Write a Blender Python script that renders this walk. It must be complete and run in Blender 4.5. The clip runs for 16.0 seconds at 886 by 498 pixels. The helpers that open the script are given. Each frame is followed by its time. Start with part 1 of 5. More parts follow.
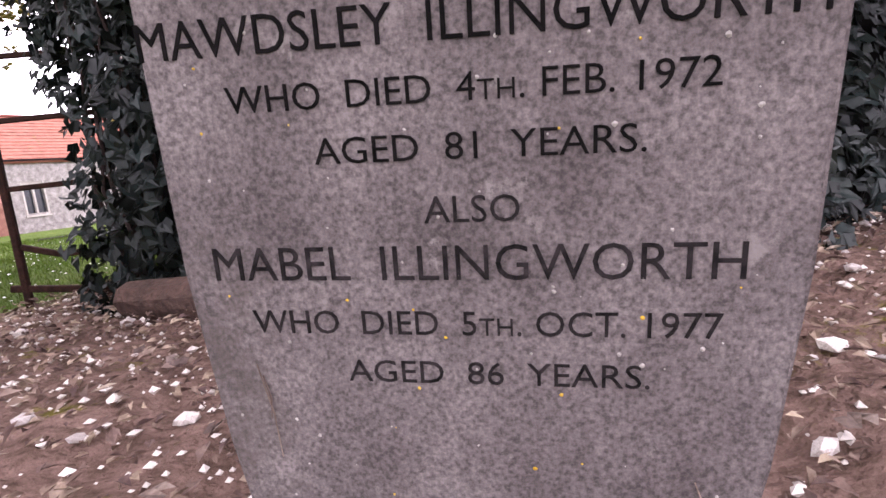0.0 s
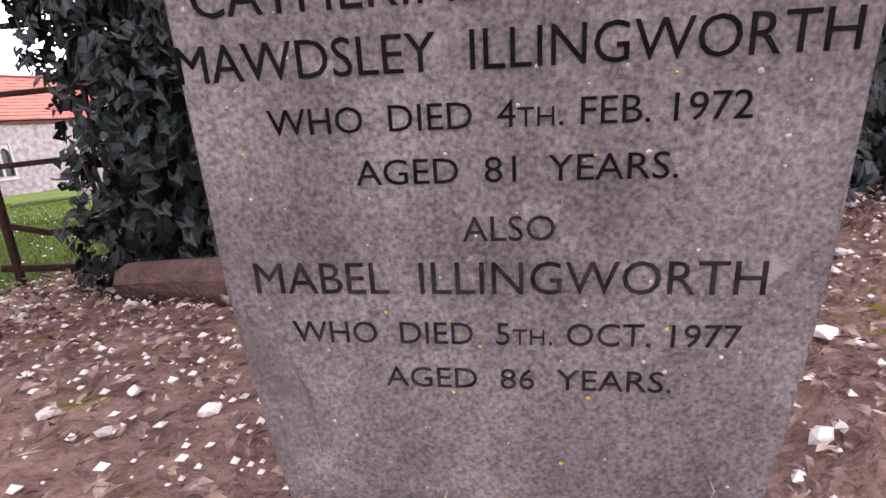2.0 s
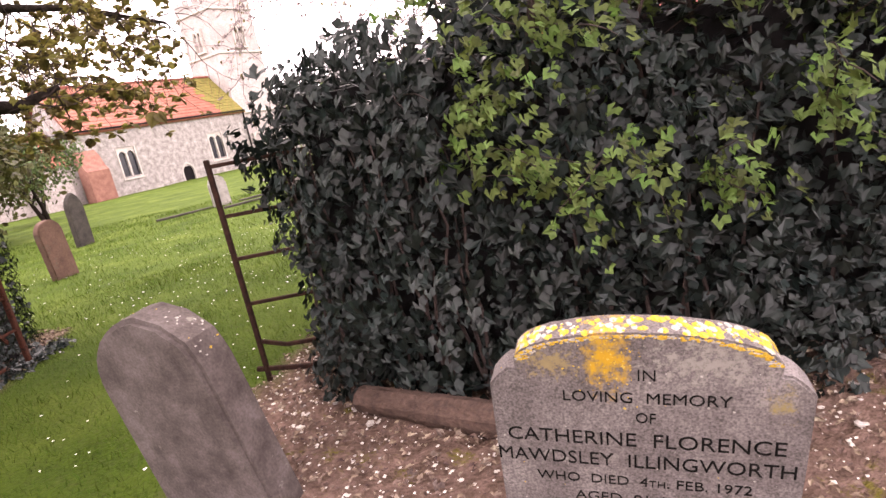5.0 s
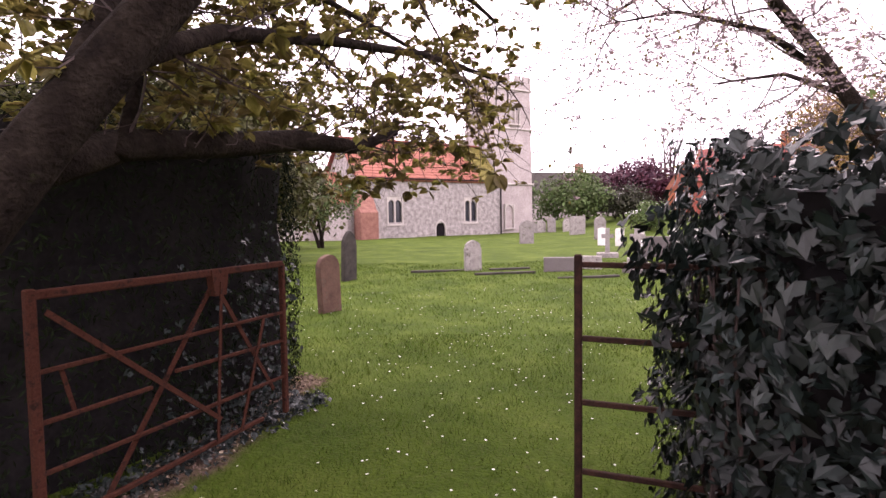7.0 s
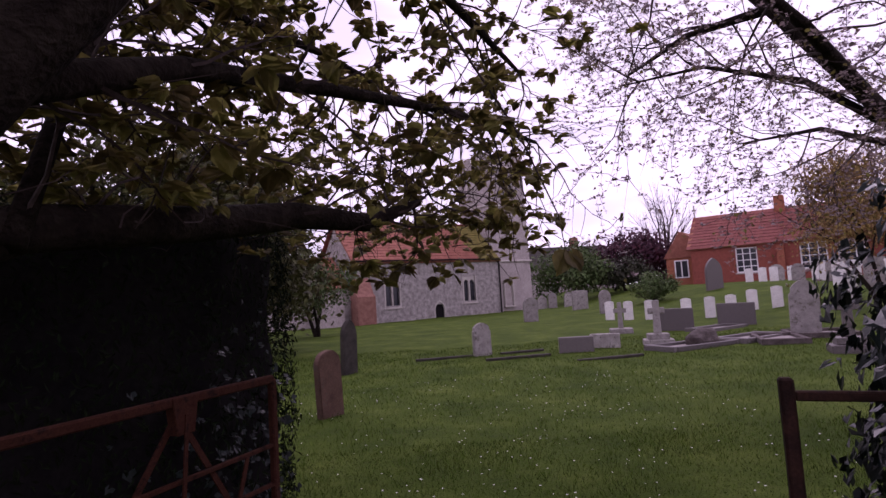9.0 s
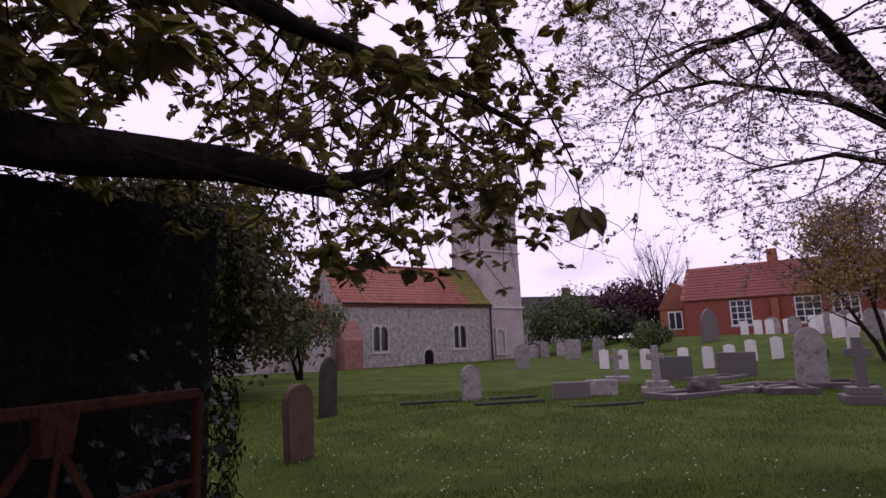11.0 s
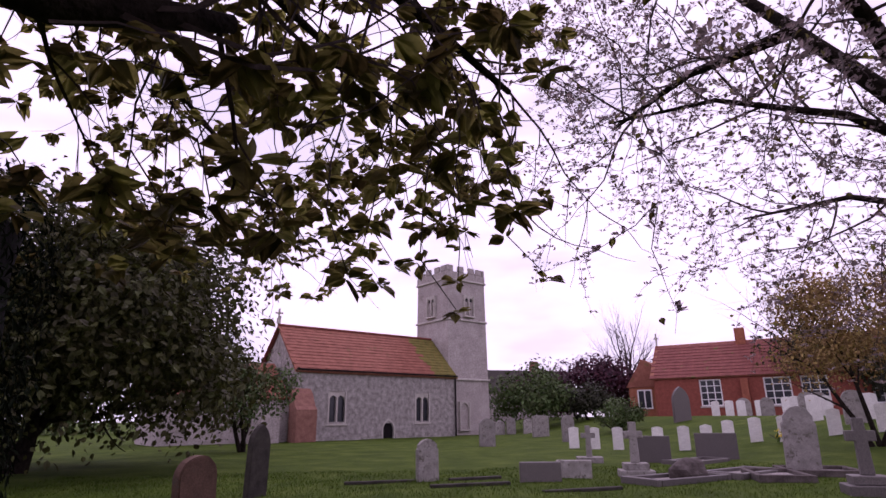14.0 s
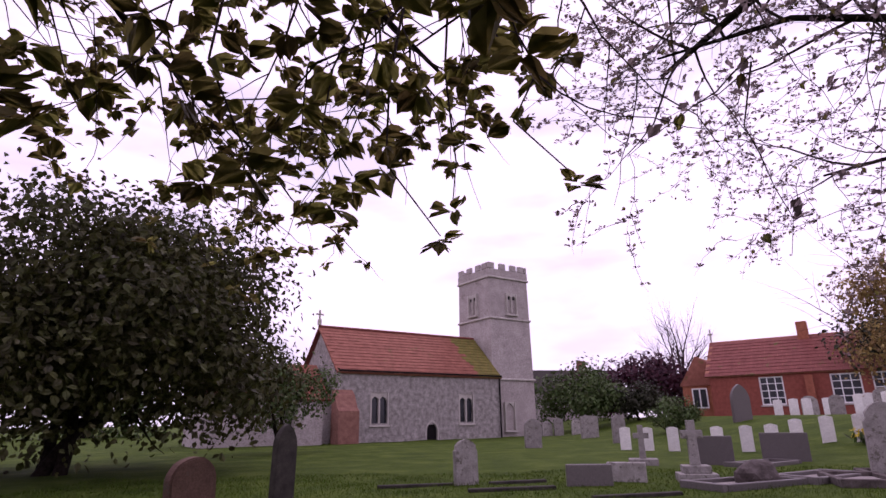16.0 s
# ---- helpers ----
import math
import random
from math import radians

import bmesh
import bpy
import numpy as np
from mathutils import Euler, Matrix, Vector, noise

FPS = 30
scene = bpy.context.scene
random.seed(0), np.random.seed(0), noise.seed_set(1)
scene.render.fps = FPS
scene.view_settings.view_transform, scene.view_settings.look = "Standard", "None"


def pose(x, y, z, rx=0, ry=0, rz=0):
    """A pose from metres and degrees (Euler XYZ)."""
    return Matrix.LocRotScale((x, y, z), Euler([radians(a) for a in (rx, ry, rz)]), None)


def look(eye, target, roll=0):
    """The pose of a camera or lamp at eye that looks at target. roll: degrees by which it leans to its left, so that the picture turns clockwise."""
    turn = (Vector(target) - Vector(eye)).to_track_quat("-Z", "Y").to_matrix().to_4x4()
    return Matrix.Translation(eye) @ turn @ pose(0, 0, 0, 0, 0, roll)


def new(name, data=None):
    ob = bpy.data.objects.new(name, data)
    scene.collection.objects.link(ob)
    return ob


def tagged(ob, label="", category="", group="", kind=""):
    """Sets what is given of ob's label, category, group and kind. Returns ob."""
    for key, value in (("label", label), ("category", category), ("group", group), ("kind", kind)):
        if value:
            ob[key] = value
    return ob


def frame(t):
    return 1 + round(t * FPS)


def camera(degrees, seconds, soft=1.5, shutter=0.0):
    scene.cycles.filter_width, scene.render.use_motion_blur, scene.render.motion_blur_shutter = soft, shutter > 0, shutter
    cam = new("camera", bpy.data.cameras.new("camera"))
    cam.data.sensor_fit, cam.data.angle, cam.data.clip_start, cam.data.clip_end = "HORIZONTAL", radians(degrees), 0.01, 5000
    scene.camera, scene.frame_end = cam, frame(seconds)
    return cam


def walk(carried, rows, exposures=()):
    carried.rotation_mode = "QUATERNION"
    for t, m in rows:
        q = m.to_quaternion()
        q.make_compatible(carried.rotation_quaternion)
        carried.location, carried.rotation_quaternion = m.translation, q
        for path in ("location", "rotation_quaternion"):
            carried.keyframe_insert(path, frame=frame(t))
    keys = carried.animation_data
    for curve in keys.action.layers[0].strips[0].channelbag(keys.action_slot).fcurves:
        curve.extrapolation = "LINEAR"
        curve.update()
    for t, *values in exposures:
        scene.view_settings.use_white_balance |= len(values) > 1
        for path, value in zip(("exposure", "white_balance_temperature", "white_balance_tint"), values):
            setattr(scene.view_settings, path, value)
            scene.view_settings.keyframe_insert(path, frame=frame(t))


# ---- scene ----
cam = camera(76.0, 16.0)
PATH = [
    (0, (0.353, -2.980, 0.336), (1.338, -1.258, 0.077), -7.4),
    (0.5, (0.327, -2.973, 0.305), (1.295, -1.249, 0.003), -7.2),
    (1, (0.314, -2.967, 0.303), (1.278, -1.242, -0.003), -7.1),
    (1.5, (0.325, -2.969, 0.331), (1.317, -1.264, 0.005), -7.0),
    (2, (0.296, -2.967, 0.409), (1.314, -1.292, 0.010), -7.5),
    (2.5, (0.282, -3.020, 0.594), (1.289, -1.382, 0.045), -6.1),
    (3, (0.285, -3.085, 0.816), (1.299, -1.466, 0.225), -7.4),
    (3.2, (0.275, -3.116, 0.897), (1.282, -1.496, 0.295), -8.7),
    (5.3, (-0.211, -3.482, 1.487), (0.405, -1.632, 1.041), -11.0),
    (5.5, (-0.273, -3.466, 1.535), (0.196, -1.573, 1.091), -8.7),
    (6, (-0.433, -2.862, 1.525), (-0.112, -0.923, 1.152), -5.3),
    (6.5, (-0.563, -2.555, 1.537), (-0.251, -0.590, 1.327), -2.3),
    (7, (-0.571, -2.194, 1.527), (-0.531, -0.198, 1.410), -0.8),
    (7.5, (-0.556, -1.986, 1.584), (-0.740, 0.005, 1.616), -2.2),
    (8, (-0.720, -1.757, 1.577), (-0.803, 0.238, 1.693), -1.1),
    (8.5, (-0.837, -1.512, 1.569), (-0.749, 0.483, 1.684), -1.8),
    (9, (-0.787, -1.261, 1.598), (-0.719, 0.731, 1.761), -3.5),
    (11.5, (-0.717, -0.246, 1.332), (-0.578, 1.715, 1.703), -1.1),
    (12, (-0.717, 0.124, 1.335), (-0.497, 2.063, 1.776), -1.1),
    (12.5, (-0.614, 0.164, 1.288), (-0.481, 2.085, 1.830), -2.4),
    (13, (-0.522, 0.328, 1.332), (-0.415, 2.275, 1.776), -1.6),
    (13.5, (-0.483, 0.453, 1.278), (-0.348, 2.372, 1.826), 0.7),
    (14, (-0.461, 0.649, 1.263), (-0.251, 2.554, 1.835), -0.6),
    (14.5, (-0.316, 0.768, 1.238), (-0.150, 2.667, 1.841), 0.1),
    (15, (-0.188, 0.855, 1.236), (-0.096, 2.767, 1.814), 0.1),
    (15.5, (-0.193, 1.132, 1.165), (-0.105, 3.018, 1.822), -0.6),
    (16, (-0.193, 1.474, 1.205), (-0.133, 3.387, 1.785), -0.9),
]
EXPOSURE = [
    (0, 1.12, 6300, 33), (2.4, 1.12, 6300, 33), (3.2, 1.18, 6450, 32), (5.3, 1.42, 7150, 33), (6.2, 1.64, 6950, 35), (6.6, 1.34, 6900, 36),
    (7.2, 0.38, 6550, 42), (8.0, -0.55, 6250, 50), (9.0, -1.08, 6050, 54), (11.5, -1.34, 6050, 48), (13.5, -1.20, 6050, 53), (16.0, -1.12, 6100, 53),
]
walk(cam, [(t, look(eye, target, roll)) for t, eye, target, roll in PATH], EXPOSURE)

# ---- sky and sun: bright thin overcast ----
world = bpy.data.worlds.new("world")
scene.world = world
world.use_nodes = True
wt = world.node_tree
wt.nodes.clear()
w_out = wt.nodes.new("ShaderNodeOutputWorld")
w_bg = wt.nodes.new("ShaderNodeBackground")
w_sky = wt.nodes.new("ShaderNodeTexSky")
w_sky.sky_type = "NISHITA"
w_sky.sun_disc = False
w_sky.sun_elevation = radians(48)
w_sky.sun_rotation = radians(22)
w_mul = wt.nodes.new("ShaderNodeMix")
w_mul.data_type, w_mul.blend_type = "RGBA", "MULTIPLY"
w_mul.inputs[0].default_value = 1.0
w_mul.inputs[7].default_value = (0.10, 0.10, 0.10, 1)
w_mix = wt.nodes.new("ShaderNodeMix")
w_mix.data_type = "RGBA"
w_noise = wt.nodes.new("ShaderNodeTexNoise")
w_noise.inputs["Scale"].default_value = 3.2
w_noise.inputs["Detail"].default_value = 5
w_map = wt.nodes.new("ShaderNodeMapping")
w_map.inputs["Scale"].default_value = (1, 1, 3.2)
w_co = wt.nodes.new("ShaderNodeTexCoord")
w_ramp = wt.nodes.new("ShaderNodeValToRGB")
w_ramp.color_ramp.elements[0].position, w_ramp.color_ramp.elements[0].color = 0.36, (0.72, 0.72, 0.72, 1)
w_ramp.color_ramp.elements[1].position, w_ramp.color_ramp.elements[1].color = 0.48, (0.96, 0.96, 0.96, 1)
w_mix.inputs[7].default_value = (2.50, 2.47, 2.51, 1)
wt.links.new(w_co.outputs["Generated"], w_map.inputs["Vector"])
wt.links.new(w_map.outputs[0], w_noise.inputs["Vector"])
wt.links.new(w_noise.outputs["Fac"], w_ramp.inputs["Fac"])
wt.links.new(w_sky.outputs[0], w_mul.inputs[6])
wt.links.new(w_mul.outputs[2], w_mix.inputs[6])
wt.links.new(w_ramp.outputs["Color"], w_mix.inputs[0])
wt.links.new(w_mix.outputs[2], w_bg.inputs["Color"])
wt.links.new(w_bg.outputs[0], w_out.inputs["Surface"])
w_bg.inputs["Strength"].default_value = 1.0

sun = new("sun", bpy.data.lights.new("sun", "SUN"))
sun.data.energy, sun.data.angle, sun.data.color = 1.9, radians(14), (1.0, 0.96, 0.9)
sun.matrix_world = look((9, 22, 30), (0, 0, 0))


# ---- materials ----
def mat(name, cols, scale=8.0, rough=0.85, bump=0.3, fine=60.0, metal=0.0, spec=0.3, rand=0.0, stain=None, island=False, thin=0.0, bump_dist=0.01, contrast=0.22):
    """Noise-mixed surface: cols two or three base colours, stain a colour laid on in blotches."""
    m = bpy.data.materials.new(name)
    m.use_nodes = True
    nt = m.node_tree
    b = nt.nodes["Principled BSDF"]
    co = nt.nodes.new("ShaderNodeTexCoord")
    n1 = nt.nodes.new("ShaderNodeTexNoise")
    n1.inputs["Scale"].default_value, n1.inputs["Detail"].default_value, n1.inputs["Roughness"].default_value = scale, 6, 0.65
    n2 = nt.nodes.new("ShaderNodeTexNoise")
    n2.inputs["Scale"].default_value, n2.inputs["Detail"].default_value = fine, 4
    for n in (n1, n2):
        nt.links.new(co.outputs["Object"], n.inputs["Vector"])
    ramp = nt.nodes.new("ShaderNodeValToRGB")
    el = ramp.color_ramp.elements
    el[0].position, el[1].position = 0.34, 0.66
    el[0].color, el[1].color = (*cols[0], 1), (*cols[-1], 1)
    if len(cols) == 3:
        e = el.new(0.5)
        e.color = (*cols[1], 1)
    nt.links.new(n1.outputs["Fac"], ramp.inputs["Fac"])
    last = ramp.outputs["Color"]
    hs = nt.nodes.new("ShaderNodeHueSaturation")
    mr = nt.nodes.new("ShaderNodeMapRange")
    mr.inputs["From Min"].default_value, mr.inputs["From Max"].default_value = 0.3, 0.7
    mr.inputs["To Min"].default_value, mr.inputs["To Max"].default_value = 1 - contrast, 1 + contrast
    nt.links.new(n2.outputs["Fac"], mr.inputs["Value"])
    val = mr.outputs[0]
    if rand:
        src = nt.nodes.new("ShaderNodeNewGeometry" if island else "ShaderNodeObjectInfo")
        mr2 = nt.nodes.new("ShaderNodeMapRange")
        mr2.inputs["To Min"].default_value, mr2.inputs["To Max"].default_value = 1 - rand, 1 + rand
        nt.links.new(src.outputs["Random Per Island" if island else "Random"], mr2.inputs["Value"])
        mu = nt.nodes.new("ShaderNodeMath")
        mu.operation = "MULTIPLY"
        nt.links.new(val, mu.inputs[0])
        nt.links.new(mr2.outputs[0], mu.inputs[1])
        val = mu.outputs[0]
        mr3 = nt.nodes.new("ShaderNodeMapRange")
        mr3.inputs["To Min"].default_value, mr3.inputs["To Max"].default_value = 0.5 - 0.06 * rand, 0.5 + 0.05 * rand
        nt.links.new(src.outputs["Random Per Island" if island else "Random"], mr3.inputs["Value"])
        nt.links.new(mr3.outputs[0], hs.inputs["Hue"])
    nt.links.new(val, hs.inputs["Value"])
    nt.links.new(last, hs.inputs["Color"])
    last = hs.outputs["Color"]
    if stain:
        n3 = nt.nodes.new("ShaderNodeTexNoise")
        n3.inputs["Scale"].default_value, n3.inputs["Detail"].default_value, n3.inputs["Roughness"].default_value = stain[1], 8, 0.7
        nt.links.new(co.outputs["Object"], n3.inputs["Vector"])
        r3 = nt.nodes.new("ShaderNodeValToRGB")
        r3.color_ramp.elements[0].position, r3.color_ramp.elements[1].position = stain[2], stain[2] + 0.06
        nt.links.new(n3.outputs["Fac"], r3.inputs["Fac"])
        mx = nt.nodes.new("ShaderNodeMix")
        mx.data_type = "RGBA"
        mx.inputs[7].default_value = (*stain[0], 1)
        nt.links.new(r3.outputs["Color"], mx.inputs[0])
        nt.links.new(last, mx.inputs[6])
        last = mx.outputs[2]
    nt.links.new(last, b.inputs["Base Color"])
    b.inputs["Roughness"].default_value, b.inputs["Metallic"].default_value = rough, metal
    b.inputs["Specular IOR Level"].default_value = spec
    if bump:
        bp = nt.nodes.new("ShaderNodeBump")
        bp.inputs["Strength"].default_value, bp.inputs["Distance"].default_value = bump, bump_dist
        nt.links.new(n2.outputs["Fac"], bp.inputs["Height"])
        nt.links.new(bp.outputs[0], b.inputs["Normal"])
    if thin:
        tr = nt.nodes.new("ShaderNodeBsdfTranslucent")
        nt.links.new(last, tr.inputs["Color"])
        ms = nt.nodes.new("ShaderNodeMixShader")
        ms.inputs[0].default_value = thin
        out = nt.nodes["Material Output"]
        nt.links.new(b.outputs[0], ms.inputs[1])
        nt.links.new(tr.outputs[0], ms.inputs[2])
        nt.links.new(ms.outputs[0], out.inputs["Surface"])
    return m


M_headstone = mat("weathered_limestone", [(0.082, 0.070, 0.068), (0.122, 0.106, 0.103), (0.168, 0.149, 0.144)], 5.5, 0.9, 0.45, 190, stain=((0.205, 0.186, 0.176), 16, 0.61), bump_dist=0.002, contrast=0.5)


def lichen_patch(m, centre, spread, colour, scale, cut, edge=0.10):
    """Grows a crust of lichen round one place of a stone, breaking up towards its rim."""
    nt = m.node_tree
    b = nt.nodes["Principled BSDF"]
    under = b.inputs["Base Color"].links[0].from_socket
    co = nt.nodes.new("ShaderNodeTexCoord")
    mp = nt.nodes.new("ShaderNodeMapping")
    mp.inputs["Scale"].default_value = (1 / spread[0], 0.0, 1 / spread[1])
    mp.inputs["Location"].default_value = (-centre[0] / spread[0], 0.0, -centre[1] / spread[1])
    ln = nt.nodes.new("ShaderNodeVectorMath")
    ln.operation = "LENGTH"
    n = nt.nodes.new("ShaderNodeTexNoise")
    n.inputs["Scale"].default_value, n.inputs["Detail"].default_value, n.inputs["Roughness"].default_value = scale, 7, 0.72
    ad = nt.nodes.new("ShaderNodeMath")
    ad.operation = "MULTIPLY_ADD"
    ad.inputs[1].default_value = -0.28
    mr = nt.nodes.new("ShaderNodeMapRange")
    mr.inputs["From Min"].default_value, mr.inputs["From Max"].default_value = cut, cut + edge
    tint = nt.nodes.new("ShaderNodeMix")
    tint.data_type = "RGBA"
    tint.inputs[6].default_value = (*[c * 0.6 for c in colour], 1)
    tint.inputs[7].default_value = (*colour, 1)
    mx = nt.nodes.new("ShaderNodeMix")
    mx.data_type = "RGBA"
    for o, i in ((co.outputs["Object"], mp.inputs["Vector"]), (mp.outputs[0], ln.inputs[0]), (co.outputs["Object"], n.inputs["Vector"]), (ln.outputs["Value"], ad.inputs[0]), (n.outputs["Fac"], ad.inputs[2]),
                 (ad.outputs[0], mr.inputs["Value"]), (mr.outputs[0], mx.inputs[0]), (n.outputs["Fac"], tint.inputs[0]), (under, mx.inputs[6]), (tint.outputs[2], mx.inputs[7]), (mx.outputs[2], b.inputs["Base Color"])):
        nt.links.new(o, i)


lichen_patch(M_headstone, (0.15, 0.08), (0.22, 0.10), (0.27, 0.25, 0.225), 60, 0.36, 0.12)
lichen_patch(M_headstone, (-0.20, 0.07), (0.13, 0.07), (0.26, 0.20, 0.10), 45, 0.36)
lichen_patch(M_headstone, (0.29, -0.02), (0.06, 0.08), (0.26, 0.20, 0.08), 45, 0.36, 0.2)
lichen_patch(M_headstone, (-0.075, 0.085), (0.056, 0.095), (0.50, 0.29, 0.015), 42, 0.22, 0.22)
lichen_patch(M_headstone, (-0.30, -0.62), (0.07, 0.22), (0.082, 0.069, 0.060), 24, 0.20, 0.45)
M_letter = mat("blackened_letter", [(0.003, 0.003, 0.003), (0.010, 0.009, 0.009)], 30, 0.9, 0.1, 90, spec=0.04)
M_letter_worn = mat("worn_letter", [(0.005, 0.005, 0.005), (0.030, 0.026, 0.026)], 40, 0.9, 0.1, 90, spec=0.04)
M_lichen = mat("yellow_lichen", [(0.34, 0.20, 0.015), (0.44, 0.28, 0.025), (0.46, 0.34, 0.10)], 40, 0.95, 0.6, 200, bump_dist=0.003)
M_lichen_pale = mat("pale_lichen", [(0.26, 0.25, 0.225), (0.36, 0.34, 0.31)], 60, 0.95, 0.4, 200, bump_dist=0.002)
M_stone_b = mat("dark_leaning_stone", [(0.045, 0.035, 0.032), (0.078, 0.063, 0.058), (0.115, 0.096, 0.09)], 7, 0.92, 0.5, 90, stain=((0.20, 0.185, 0.16), 11, 0.64), bump_dist=0.006)
M_stone_red = mat("red_sandstone", [(0.080, 0.045, 0.032), (0.135, 0.078, 0.056)], 5, 0.92, 0.4, 60, stain=((0.10, 0.08, 0.06), 6, 0.58))
M_stone_dark = mat("black_lichened_stone", [(0.020, 0.017, 0.015), (0.048, 0.042, 0.034)], 6, 0.92, 0.4, 60)
M_stone_grey = mat("grey_headstone", [(0.20, 0.185, 0.17), (0.32, 0.30, 0.28)], 5, 0.9, 0.4, 60, rand=0.22, stain=((0.12, 0.11, 0.09), 7, 0.56))
M_granite = mat("dark_granite", [(0.075, 0.066, 0.064), (0.145, 0.128, 0.122)], 60, 0.6, 0.15, 150, rand=0.2)
M_white = mat("white_portland_stone", [(0.58, 0.57, 0.54), (0.72, 0.71, 0.68)], 5, 0.9, 0.2, 60, rand=0.08, stain=((0.40, 0.39, 0.35), 5, 0.66))
M_iron = mat("rusty_red_iron", [(0.036, 0.012, 0.008), (0.058, 0.021, 0.013), (0.020, 0.010, 0.008)], 22, 0.9, 0.5, 140, stain=((0.085, 0.050, 0.040), 26, 0.66), bump_dist=0.003, spec=0.1)
M_iron_dark = mat("dark_rusted_iron", [(0.018, 0.010, 0.008), (0.042, 0.020, 0.014)], 25, 0.88, 0.5, 140, bump_dist=0.003, spec=0.12)
M_bark = mat("tree_bark", [(0.012, 0.009, 0.008), (0.021, 0.016, 0.013), (0.033, 0.026, 0.021)], 9, 0.95, 1.0, 45, stain=((0.034, 0.037, 0.02), 5, 0.64), bump_dist=0.02, spec=0.06)
M_twig = mat("twig_bark", [(0.035, 0.024, 0.022), (0.065, 0.045, 0.04)], 20, 0.9, 0.4, 60)
M_ivy = mat("ivy_leaf", [(0.006, 0.011, 0.010), (0.014, 0.022, 0.018)], 6, 0.38, 0.1, 40, spec=0.3, rand=0.7, island=True, thin=0.1)
M_ivy_part = mat("ivy_leaf_single", [(0.007, 0.013, 0.011), (0.016, 0.025, 0.019)], 6, 0.42, 0.1, 40, spec=0.5, rand=0.45, thin=0.12)
M_maple = mat("field_maple_leaf", [(0.085, 0.14, 0.030), (0.14, 0.20, 0.055)], 6, 0.55, 0.1, 40, rand=0.5, island=True, thin=0.4)
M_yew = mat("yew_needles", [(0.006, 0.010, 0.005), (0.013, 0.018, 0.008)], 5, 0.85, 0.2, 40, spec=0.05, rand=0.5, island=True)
M_cherry = mat("young_bronze_leaf", [(0.15, 0.135, 0.038), (0.24, 0.195, 0.060)], 6, 0.5, 0.1, 40, rand=0.5, island=True, thin=0.62)
M_cherry_part = mat("young_bronze_leaf_single", [(0.13, 0.115, 0.028), (0.19, 0.16, 0.042)], 6, 0.5, 0.1, 40, rand=0.3, thin=0.5)
M_blossom = mat("pale_blossom", [(0.26, 0.20, 0.20), (0.42, 0.33, 0.34)], 6, 0.7, 0.0, 40, rand=0.4, island=True, thin=0.45)
M_willow = mat("golden_spring_leaf", [(0.26, 0.17, 0.055), (0.36, 0.24, 0.09)], 6, 0.6, 0.0, 40, rand=0.4, island=True, thin=0.35)
M_shrub = mat("green_shrub_leaf", [(0.05, 0.085, 0.022), (0.085, 0.13, 0.035)], 3, 0.6, 0.1, 40, rand=0.4, island=True, thin=0.2)
M_shrub_dark = mat("dark_shrub_leaf", [(0.022, 0.026, 0.013), (0.042, 0.044, 0.02)], 3, 0.6, 0.1, 40, rand=0.45, island=True, thin=0.2)
M_bush = mat("olive_spring_leaf", [(0.040, 0.045, 0.012), (0.080, 0.080, 0.020)], 3, 0.6, 0.1, 40, rand=0.5, island=True, thin=0.4)
M_purple = mat("copper_leaf", [(0.045, 0.012, 0.022), (0.085, 0.022, 0.04)], 3, 0.6, 0.1, 40, rand=0.4, island=True, thin=0.2)
M_dead = mat("dead_leaf", [(0.085, 0.052, 0.040), (0.17, 0.118, 0.092), (0.33, 0.26, 0.20)], 14, 0.85, 0.2, 60, rand=0.5, island=True)
M_dead_part = mat("dead_leaf_single", [(0.096, 0.068, 0.052), (0.19, 0.147, 0.114), (0.36, 0.30, 0.24)], 14, 0.85, 0.2, 60, rand=0.5)
M_flint = mat("pale_flint_pebble", [(0.40, 0.36, 0.32), (0.62, 0.58, 0.54)], 12, 0.7, 0.3, 60, rand=0.4)
M_grass = mat("grass_blade", [(0.032, 0.060, 0.005), (0.058, 0.096, 0.009)], 1.2, 0.6, spec=0.12, bump=0.0, fine=30, rand=0.4, island=True, thin=0.35)
M_daisy = mat("daisy_petal", [(0.70, 0.69, 0.66), (0.80, 0.79, 0.76)], 10, 0.7, 0.0, 30)
M_wall = mat("flint_rubble", [(0.17, 0.155, 0.14), (0.28, 0.26, 0.245), (0.40, 0.37, 0.345)], 3.5, 0.92, 0.8, 22, bump_dist=0.04)
M_render = mat("tower_render", [(0.30, 0.265, 0.25), (0.40, 0.36, 0.34)], 1.2, 0.92, 0.5, 12, stain=((0.24, 0.205, 0.185), 1.1, 0.60), bump_dist=0.03)
M_dress = mat("dressed_stone", [(0.36, 0.33, 0.30), (0.48, 0.45, 0.41)], 3, 0.9, 0.3, 30)
M_brick = mat("red_brick", [(0.22, 0.065, 0.04), (0.32, 0.105, 0.065)], 4, 0.9, 0.5, 30, rand=0.2)
M_brick_old = mat("old_buttress_brick", [(0.18, 0.08, 0.06), (0.28, 0.14, 0.105)], 4, 0.9, 0.5, 30)
M_tile = mat("clay_roof_tile", [(0.19, 0.065, 0.045), (0.27, 0.10, 0.07)], 2.2, 0.88, 0.4, 30, rand=0.25, stain=((0.13, 0.10, 0.035), 0.9, 0.60))
M_tile_moss = mat("mossy_roof_tile", [(0.095, 0.078, 0.02), (0.145, 0.115, 0.03)], 2.2, 0.95, 0.6, 30, rand=0.25)
